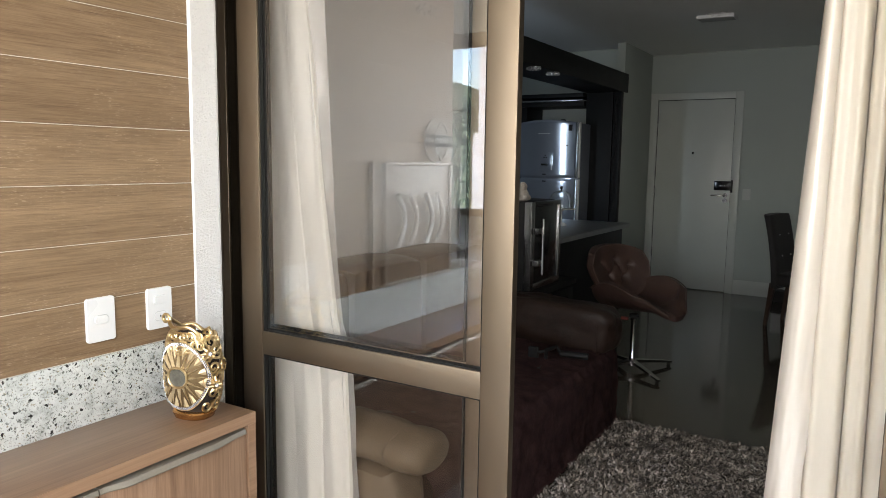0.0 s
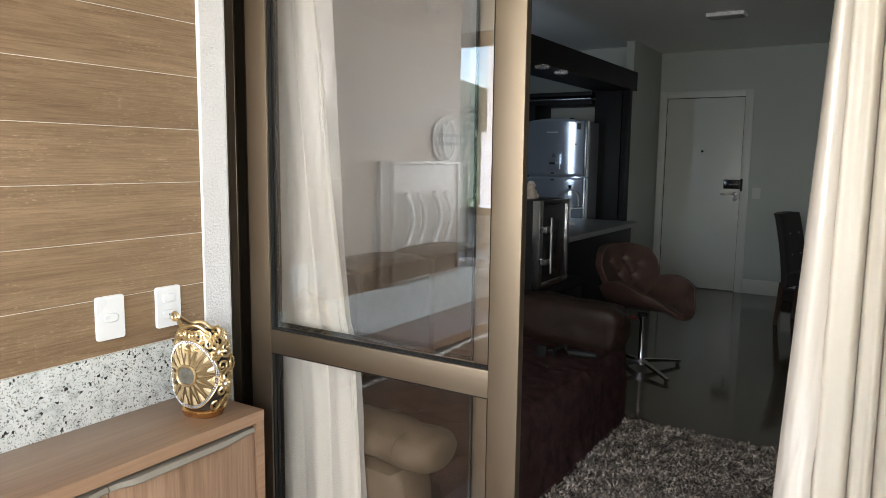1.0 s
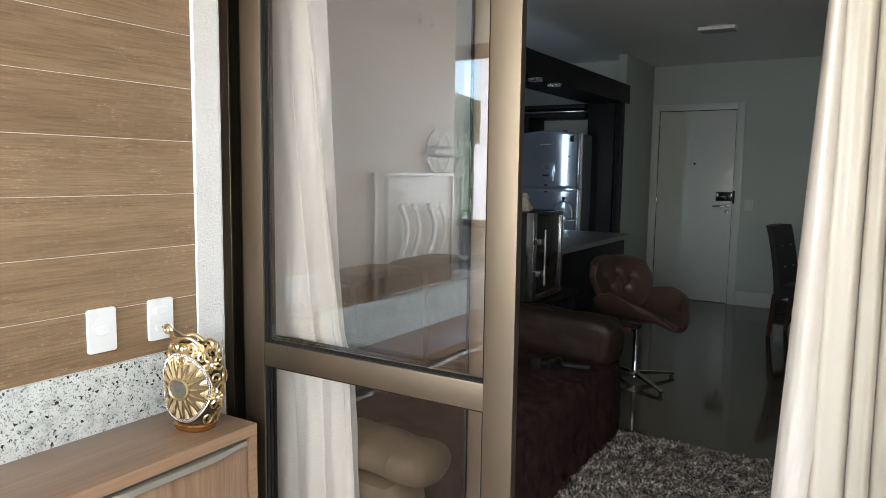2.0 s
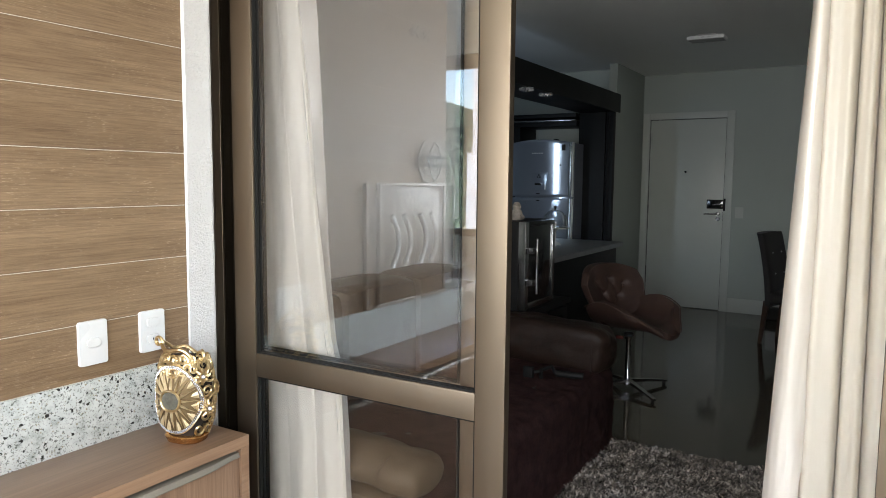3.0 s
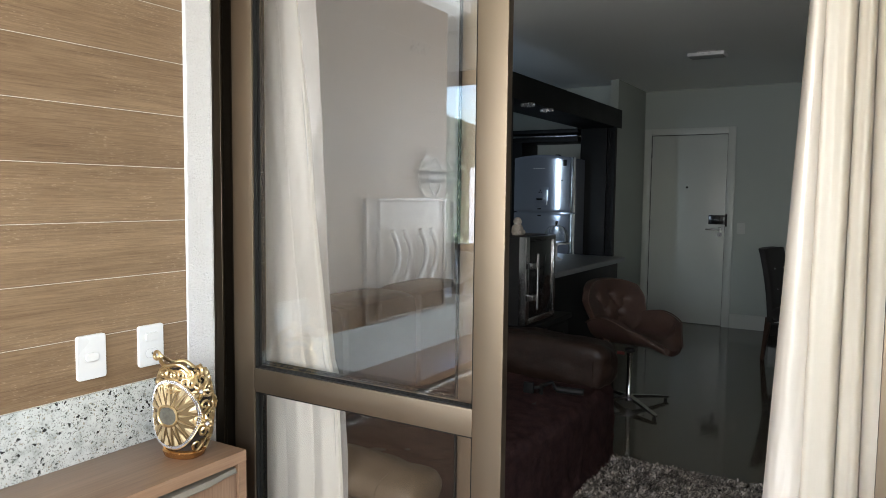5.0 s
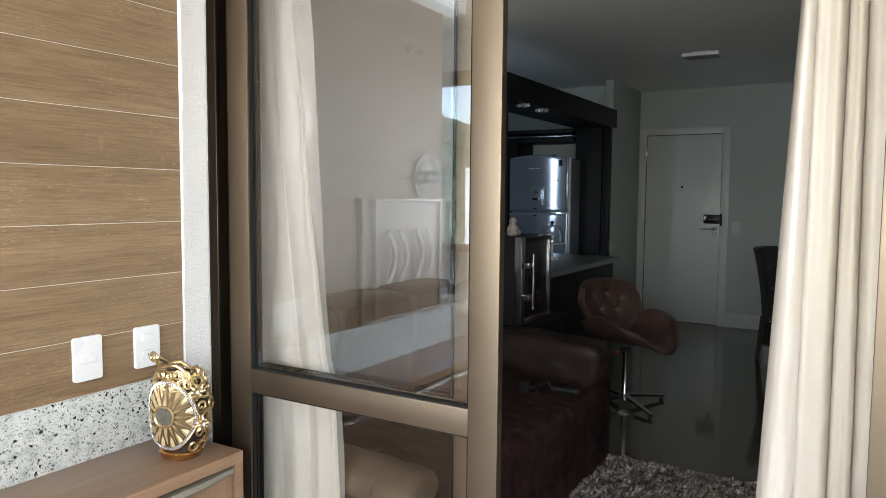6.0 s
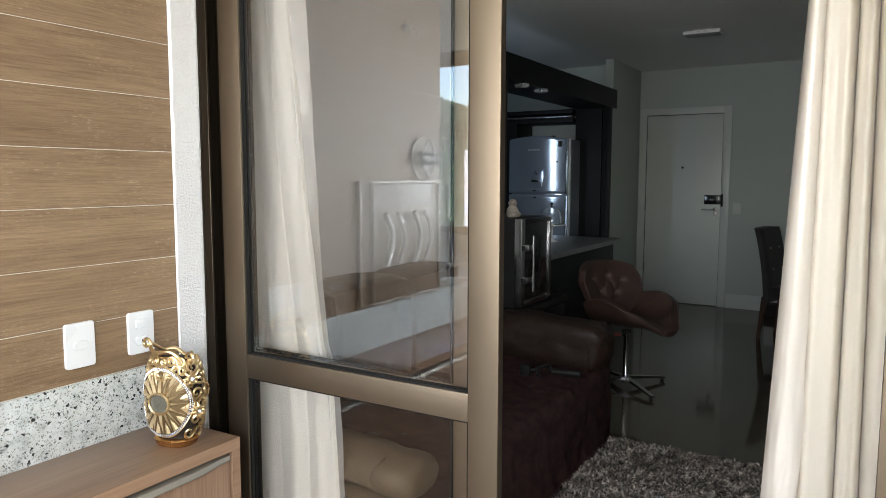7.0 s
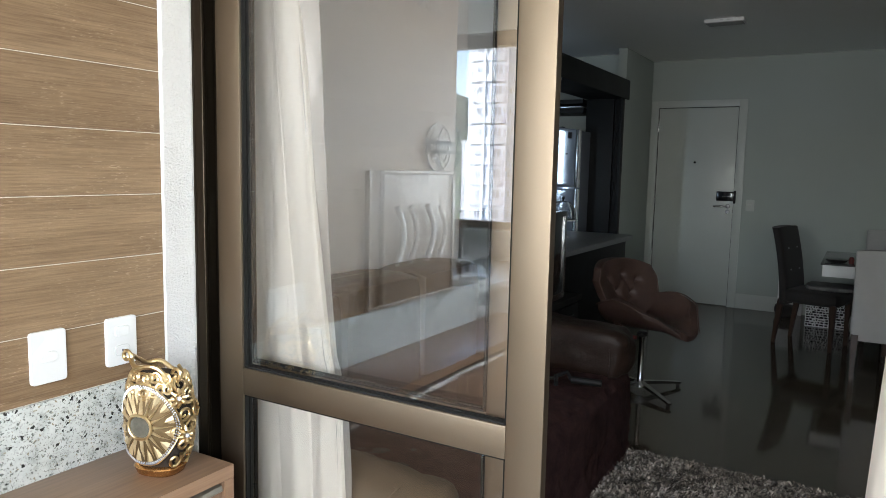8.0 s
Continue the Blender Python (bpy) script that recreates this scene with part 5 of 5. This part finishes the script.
def fridge():
    ob = thing("fridge", (-2.95, 10.0, 0), "pale silver two-door fridge with a water dispenser", "fridge")
    x0, x1, y0 = -3.30, -2.635, 9.70
    part("body", box((x0, y0 + 0.06, 0.03), (x1 - 0.002, 10.38, 1.79), 0.01), "fridge", ob)

    def door(z0, z1, arched):
        rows = []
        for i in range(25):
            f = i / 24
            x = x0 + (x1 - 0.045 - x0) * f
            bulge = 0.022 * (1 - (2 * f - 1) ** 2)
            top = z1 + (0.03 * (1 - (2 * f - 1) ** 2) if arched else 0)
            rows.append([(x, y0 + 0.055, z0), (x, y0 + 0.012 - bulge, z0), (x, y0 + 0.004 - bulge, z0 + 0.012), (x, y0 + 0.004 - bulge, z0 + 0.03), (x, y0 + 0.004 - bulge, top - 0.03), (x, y0 + 0.004 - bulge, top - 0.012), (x, y0 + 0.012 - bulge, top), (x, y0 + 0.055, top)])
        return loft(bmesh.new(), rows)
    up = part("upper_door", door(1.245, 1.80, True), "fridge", ob)
    low = part("lower_door", door(0.08, 1.232, False), "fridge", ob)
    for z0, z1, d in ((1.245, 1.80, up), (0.08, 1.232, low)):
        part("door_edge", box((x1 - 0.043, y0 + 0.005, z0), (x1 - 0.018, y0 + 0.055, z1), 0.005), "steel", d)
        part("door_seal", box((x1 - 0.016, y0 + 0.02, z0), (x1 - 0.006, y0 + 0.055, z1), 0.002), "plastic", d)
    part("dispenser", box((x0 + 0.24, y0 - 0.022, 1.30), (x0 + 0.40, y0 + 0.0, 1.50), 0.006), "fridge", up)
    part("dispenser_slot", box((x0 + 0.265, y0 - 0.026, 1.365), (x0 + 0.345, y0 - 0.020, 1.385), 0.002), "black_gloss", up)
    part("dispenser_lever", box((x0 + 0.375, y0 - 0.028, 1.32), (x0 + 0.385, y0 - 0.020, 1.47), 0.002), "plastic", up)
    for dx, dz in ((0.29, 1.44), (0.315, 1.44), (0.3025, 1.46)):
        part("dispenser_key", box((x0 + dx, y0 - 0.026, dz), (x0 + dx + 0.014, y0 - 0.020, dz + 0.014), 0.002), "black_matt", up)
    for k in range(5):
        part("marking", box((x0 + 0.225 + k * 0.026, y0 - 0.020, 1.685), (x0 + 0.243 + k * 0.026, y0 - 0.013, 1.695)), "plastic_line", up)
    part("sticker", box((x1 - 0.115, y0 - 0.018, 1.715), (x1 - 0.08, y0 - 0.004, 1.775)), "black_matt", up)
    part("badge", box((x1 - 0.135, y0 - 0.018, 1.56), (x1 - 0.118, y0 - 0.006, 1.575), 0.003), "black_matt", up)
    for z in (1.27, 1.20):
        part("marking", box((x0 + 0.28, y0 - 0.022, z), (x0 + 0.32, y0 - 0.014, z + 0.012)), "black_matt", up if z > 1.24 else low)


fridge()


def kitchen_shelf():
    ob = thing("wall_cabinet", (-3.2, 10.2, 1.9), "black open wall unit above the fridge", "cabinet")
    part("board", box((-3.95, 9.98, 2.075), (-2.72, 10.42, 2.115), 0.002), "black_wood", ob)
    part("board", box((-3.95, 9.96, 2.035), (-2.72, 10.0, 2.048), 0.002), "steel", ob)
    part("board", box((-3.95, 10.0, 1.985), (-2.72, 10.42, 2.034), 0.002), "black_wood", ob)
    part("side_board", box((-3.60, 10.0, 0.9), (-3.36, 10.42, 1.984), 0.002), "black_wood", ob)
    j = thing("jar", (-2.90, 10.0, 1.80), "small dark jar on the fridge", "jar")
    part("jar_body", lathe(bmesh.new(), [(0.03, 0), (0.04, 0.03), (0.03, 0.05), (0.02, 0.055)], (-2.92, 9.95, 1.79), 16), "black_gloss", j)


kitchen_shelf()


def cake_stand():
    c = (-2.245, 8.30, 0.89)
    ob = thing("cake_stand", c, "footed cake plate under a clear glass dome", "cake stand")
    part("foot", lathe(bmesh.new(), [(0.055, 0), (0.05, 0.01), (0.014, 0.03), (0.012, 0.11), (0.03, 0.125)], c, 24), "ceramic", ob)
    part("plate", lathe(bmesh.new(), [(0.03, 0.125), (0.115, 0.132), (0.118, 0.142), (0.11, 0.140)], c, 36), "ceramic", ob)
    dome = bmesh.new()
    lathe(dome, [(0.098, 0.142), (0.100, 0.19), (0.088, 0.235), (0.06, 0.268), (0.02, 0.282), (0.017, 0.279), (0.057, 0.264), (0.084, 0.232), (0.096, 0.19), (0.094, 0.142)], c, 36, False)
    d = part("dome", dome, "clear", ob, "clear glass dome")
    d.visible_shadow = False
    part("knob", lathe(bmesh.new(), [(0.008, 0.281), (0.006, 0.292), (0.014, 0.302), (0.012, 0.314), (0.003, 0.318)], c, 16), "black_gloss", d)
    part("rim_band", lathe(bmesh.new(), [(0.099, 0.141), (0.102, 0.141), (0.102, 0.147), (0.099, 0.147)], c, 36), "steel", d)


cake_stand()


def dining_chair(label, material, leg, pinned, drop=0.0):
    """A high-backed upholstered chair at the origin, facing +x."""
    ob = thing("dining_chair", (0, 0, 0), label, "chair", "chairs round the dining table")
    seat = part("seat", cushion((-0.21, -0.215, 0.36 - drop), (0.22, 0.215, 0.47 - drop), 0.012, 8, 3, 0.002), material, ob)
    rows = []
    for i in range(13):
        f = i / 12
        z = 0.34 - drop + 0.64 * f
        u = -0.20 - 0.10 * f ** 1.7
        row = []
        for j in range(32):
            a = 2 * math.pi * j / 32
            c, s = math.cos(a), math.sin(a)
            row.append((u + 0.036 * math.copysign(abs(c) ** 0.5, c), 0.215 * math.copysign(abs(s) ** 0.35, s), z - (0.012 if i == 12 else 0) * abs(s)))
        rows.append(row)
    back = part("backrest", loft(bmesh.new(), rows), material, ob)
    if pinned:
        for z in (0.62, 0.80):
            for y in (-0.10, 0.08):
                b = bmesh.new()
                u = -0.20 - 0.10 * ((z - 0.34) / 0.64) ** 1.7
                bmesh.ops.create_icosphere(b, subdivisions=1, radius=0.008, matrix=Matrix.Translation((u + 0.038, y, z)))
                part("button", b, "stone_bead", back, "sparkling button")
    for x, y in ((0.185, -0.185), (0.185, 0.185), (-0.215, -0.185), (-0.215, 0.185)):
        lean = -0.045 if x < 0 else 0.0
        rings = [[(x + lean * (1 - z / 0.38) + a * r, y + b * r, z) for a, b in ((-1, -1), (1, -1), (1, 1), (-1, 1))] for z, r in ((0, 0.013), (0.2, 0.017), (0.38 - drop, 0.022))]
        part("leg", loft(bmesh.new(), rings), leg, ob)
    return ob


dark_chair = dining_chair("charcoal velvet dining chair with sparkling buttons on its back", "dark_fabric", "leg_wood", True)
dark_chair.matrix_basis = pose(-0.52, 9.70, 0, 0, 0, -16)
pale = dining_chair("light grey upholstered dining chair with dark wooden legs", "grey_fabric", "leg_wood", False, 0.06)
pale.matrix_basis = pose(-0.05, 8.93, -0.0, 0, 0, 90)
copy_thing(pale, pose(0.02, 10.52, 0, 0, 0, -90))


def dining_table():
    ob = thing("dining_table", (0.35, 9.85, 0), "dining table with a smoked glass top on a white frame", "table")
    part("tabletop", box((-0.50, 9.30, 0.720), (1.25, 10.40, 0.730), 0.003), "table_glass", ob, "smoked glass top")
    for lo, hi in (((-0.485, 9.305, 0.630), (1.245, 9.345, 0.719)), ((-0.485, 10.355, 0.630), (1.245, 10.395, 0.719)), ((-0.485, 9.346, 0.630), (-0.445, 10.354, 0.719)), ((1.205, 9.346, 0.630), (1.245, 10.354, 0.719))):
        part("apron", box(lo, hi, 0.003), "paper", ob, "white lacquered apron")
    for x, y in ((0.0, 9.62), (0.0, 10.08), (0.76, 9.62), (0.76, 10.08)):
        part("leg", box((x - 0.04, y - 0.04, 0), (x + 0.04, y + 0.04, 0.719), 0.004), "leg_wood", ob)
    b = thing("silver_bowl", (-0.40, 9.45, 0.730), "small shallow silver bowl on the table", "bowl")
    part("bowl_shell", lathe(bmesh.new(), [(0.03, 0), (0.06, 0.006), (0.082, 0.026), (0.085, 0.030), (0.078, 0.027), (0.045, 0.010)], (-0.395, 9.42, 0.731), 28), "steel", b)
    c = thing("candle", (-0.29, 9.45, 0.730), "small dark red candle on the table", "candle")
    part("wax", lathe(bmesh.new(), [(0.018, 0), (0.02, 0.03), (0.014, 0.05), (0.004, 0.054)], (-0.295, 9.43, 0.731), 14), "lever_red", c)
    s = thing("seat_pad", (-0.45, 9.70, 0.48), "grey patterned pad lying on a dining chair", "cushion")
    part("pad", cushion((-0.60, 9.56, 0.478), (-0.22, 9.90, 0.512), 0.006, 12, 7, 0.012), "runner", s)


M["table_glass"] = surface("smoked_glass_top", (0.10, 0.10, 0.098), (0.13, 0.13, 0.128), 0.06, 3, 60, 0.0)
M["runner"] = surface("grey_damask", (0.06, 0.06, 0.06), (0.20, 0.20, 0.19), 0.7, 12, 60, 0.2, 0.001)
dining_table()


def patterned_box():
    ob = thing("storage_box", (-0.45, 10.62, 0), "black and white patterned storage box on the floor", "box")
    part("box_body", box((-0.64, 10.50, 0.0), (-0.22, 10.80, 0.23), 0.003), "paper", ob)
    rnd = random.Random(3)
    for r in range(9):
        x = -0.632
        while x < -0.25:
            wd = rnd.uniform(0.008, 0.034)
            part("print_bar", box((x, 10.4975, 0.012 + r * 0.0238), (min(x + wd, -0.228), 10.4995, 0.012 + r * 0.0238 + rnd.choice((0.009, 0.014, 0.017)))), "black_matt", ob)
            x += wd + rnd.uniform(0.006, 0.014)
    bag = thing("shopping_bag", (-0.86, 10.9, 0), "small dark bag on the floor by the wall", "bag")
    part("bag_body", cushion((-0.93, 10.80, 0.002), (-0.77, 10.96, 0.12), 0.01, 6, 4, 0.012), "dark_fabric", bag)
    w = thing("paper_bag", (-0.84, 10.96, 0.2), "small white paper bag standing behind a dark bag", "bag")
    part("bag_body", box((-0.93, 11.0, 0.0), (-0.70, 11.045, 0.36), 0.008), "paper", w)


patterned_box()

# ---- outside ----
M["hill"] = surface("wooded_slope", (0.012, 0.026, 0.010), (0.055, 0.085, 0.030), 0.9, 0.08, 0.5, 0.0)
M["facade"] = surface("white_facade_paint", (0.50, 0.52, 0.57), (0.57, 0.59, 0.64), 0.7, 0.2, 3, 0.0)
M["facade_glass"] = surface("dark_window_glass", (0.20, 0.21, 0.24), (0.28, 0.29, 0.32), 0.1, 0.5, 3, 0.0)
M["balcony_rail"] = surface("pale_balcony_panel", (0.46, 0.46, 0.49), (0.54, 0.53, 0.56), 0.5, 0.5, 3, 0.0)
M["ground"] = surface("town_ground", (0.10, 0.11, 0.08), (0.20, 0.20, 0.17), 0.9, 0.03, 0.4, 0.0)
GROUND = -16.0

solid("ground", box((-1500, -2500, GROUND - 1), (1500, -25, GROUND)), "ground", "town ground far below", "ground")


def tower():
    ob = thing("apartment_building", (-42, -86, GROUND), "tall white apartment building with balconies", "building")
    cx, cy = -41.8, -84.0
    turn = radians(-8)

    def w(u, v, z):
        return Vector((cx + u * math.cos(turn) - v * math.sin(turn), cy + u * math.sin(turn) + v * math.cos(turn), z))

    def block(lo, hi):
        bm = bmesh.new()
        loft(bm, [[w(lo[0], lo[1], z), w(hi[0], lo[1], z), w(hi[0], hi[1], z), w(lo[0], hi[1], z)] for z in (lo[2], hi[2])])
        return bm
    # u runs along the sunlit facade with the balconies; the side face lies in shade
    part("wall", block((-7.0, -15, GROUND), (-1.3, 0, 19.0)), "facade", ob)
    part("wall", block((-8.0, -13, GROUND), (-7.0, -0.4, 5.4)), "facade", ob)
    part("roof", block((-7.2, -15.2, 19.0), (-1.1, 0.2, 19.6)), "facade", ob)
    part("pilaster", block((-4.75, 0.0, GROUND), (-4.45, 0.35, 19.0)), "facade", ob)
    for k in range(12):
        z = GROUND + 1.1 + 2.85 * k

        def window(u0, u1, a, b):
            win = part("window", block((u0, 0.0, z + a), (u1, 0.06, z + b)), "facade_glass", ob)
            part("window_frame", block(((u0 + u1) / 2 - 0.05, 0.02, z + a), ((u0 + u1) / 2 + 0.05, 0.10, z + b)), "facade", win)
            part("window_sill", block((u0 - 0.08, 0.0, z + a - 0.1), (u1 + 0.08, 0.14, z + a)), "facade", win)
        window(-5.75, -5.05, 1.0, 1.95)
        window(-3.15, -2.15, 0.95, 2.1)
        window(-1.72, -1.42, 1.1, 1.9)
        side = part("side_window", block((-1.31, -1.6, z + 1.1), (-1.24, -1.0, z + 1.9)), "facade_glass", ob)
        part("window_sill", block((-1.31, -1.7, z + 1.0), (-1.18, -0.9, z + 1.1)), "facade", side)
        for u0, u1 in ((-6.6, -4.8), (-4.4, -1.75)):
            bal = part("balcony", block((u0, 0.0, z - 0.12), (u1, 0.24, z)), "facade", ob)
            part("railing", block((u0, 0.20, z), (u1, 0.24, z + 0.85)), "balcony_rail", bal)
            for q in range(7):
                uu = u0 + 0.04 + (u1 - u0 - 0.08) * q / 6
                part("baluster", block((uu - 0.03, 0.24, z), (uu + 0.03, 0.27, z + 0.9)), "facade", bal)


tower()


def hill():
    rnd = random.Random(2)
    bm = bmesh.new()
    rows = []
    for i in range(60):
        row = []
        for j in range(70):
            x = -420 + 470 * j / 69
            y = -190 - 300 * i / 59
            ridge = math.exp(-((x + 228) / 53) ** 2) * 60 + 4
            z = GROUND + ridge * math.sin(min(1, i / 30) * math.pi / 2) + 4 * noise.noise(Vector((x * 0.03, y * 0.03, 0)))
            row.append((x, y, z if i else GROUND - 2))
        rows.append(row)
    loft(bm, rows, False, False)
    h = thing("wooded_hill", (-200, -300, GROUND), "steep green hill covered with trees behind the town", "hill", "", "structure")
    part("slope", bm, "hill", h)
    v, f = [], []
    g = np.random.default_rng(5)
    for _ in range(14000):
        i, j = g.uniform(1, 34), g.uniform(24, 52)
        x = -420 + 470 * j / 69
        y = -190 - 300 * i / 59
        ridge = math.exp(-((x + 228) / 53) ** 2) * 60 + 4
        z = GROUND + ridge * math.sin(min(1, i / 30) * math.pi / 2) + 4 * noise.noise(Vector((x * 0.03, y * 0.03, 0)))
        r = g.uniform(0.8, 2.3)
        n0 = len(v)
        ph = g.uniform(0, 6.28)
        for k in range(5):
            a = ph + 2 * math.pi * k / 5
            rr = r * g.uniform(0.7, 1.2)
            v.append((x + rr * math.cos(a), y + rr * math.sin(a), z + r * g.uniform(0.1, 0.6)))
        v.append((x, y, z + r * g.uniform(1.3, 2.0)))
        v.append((x, y, z - r))
        for k in range(5):
            f.append((n0 + k, n0 + (k + 1) % 5, n0 + 5))
            f.append((n0 + (k + 1) % 5, n0 + k, n0 + 6))
    me = bpy.data.meshes.new("trees")
    me.from_pydata(v, [], f)
    me.materials.append(M["canopy"])
    t = new("trees", me)
    t.parent, t.matrix_parent_inverse = h, h.matrix_basis.inverted()
    tagged(t, "dense tree crowns", "", "", "stuff")


def canopy():
    m, t, p = nodes_of("tree_crowns")
    geo = t.nodes.new("ShaderNodeNewGeometry")
    c = ramp(t, geo.outputs["Random Per Island"], [(0.0, (0.015, 0.032, 0.018)), (0.5, (0.05, 0.085, 0.045)), (0.8, (0.11, 0.15, 0.085)), (1.0, (0.17, 0.20, 0.13))])
    link(t, c, p.inputs["Base Color"])
    p.inputs["Roughness"].default_value = 0.8
    return m


M["canopy"] = canopy()
hill()

# ---- pieces of the setting ----


def pieces():
    # wood-look planks of the grill wall
    courses = [1.0218 + 0.1506 * k for k in range(-1, 10)]
    for k, (a, b) in enumerate(zip(courses, courses[1:])):
        a, b = max(a, 0.8725), min(b, 2.249)
        ob = part("plank", box((-1.800, 2.90, a + 0.0009), (TILE_X, DOOR_Y - 0.001, b - 0.0009), 0.0008, 1), "tile_wood", grill_wall)
    # polished floor tiles
    size, gap = 0.80, 0.0003
    shared = {}
    xs = [-5.0 + size * i for i in range(10)]
    ys = [DOOR_Y + 0.135 + size * j for j in range(9)]
    for x in xs:
        for y in ys:
            w, d = min(size, EAST_X - x), min(size, 11.06 - y)
            if w < 0.05 or d < 0.05:
                continue
            key = (round(w, 3), round(d, 3))
            if key not in shared:
                bm = box((0, 0, -0.006), (w - gap, d - gap, 0.0))
                me = bpy.data.meshes.new("floor_tile")
                bmesh.ops.recalc_face_normals(bm, faces=bm.faces[:])
                bm.to_mesh(me)
                bm.free()
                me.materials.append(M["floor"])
                shared[key] = me
            ob = new("floor_tile", shared[key])
            ob.parent = floor
            ob.matrix_basis = Matrix.Translation((x, y, 0.0))
    # out-of-view balcony tiles in the pale bounce colour
    bal = {}
    for i in range(8):
        for j in range(4):
            x, y = -3.6 + 0.8 * i, OUT_Y + 0.7 * j
            w, d = min(0.8, EAST_X - x), min(0.7, DOOR_Y + 0.133 - y)
            if w < 0.05 or d < 0.05:
                continue
            key = (round(w, 3), round(d, 3))
            if key not in bal:
                bm = box((0, 0, -0.006), (w - gap, d - gap, 0.0))
                me = bpy.data.meshes.new("floor_tile")
                bm.to_mesh(me)
                bm.free()
                me.materials.append(M["floor_balcony"])
                bal[key] = me
            ob = new("floor_tile", bal[key])
            ob.parent = floor
            ob.matrix_basis = Matrix.Translation((x, y, 0.0))


pieces()
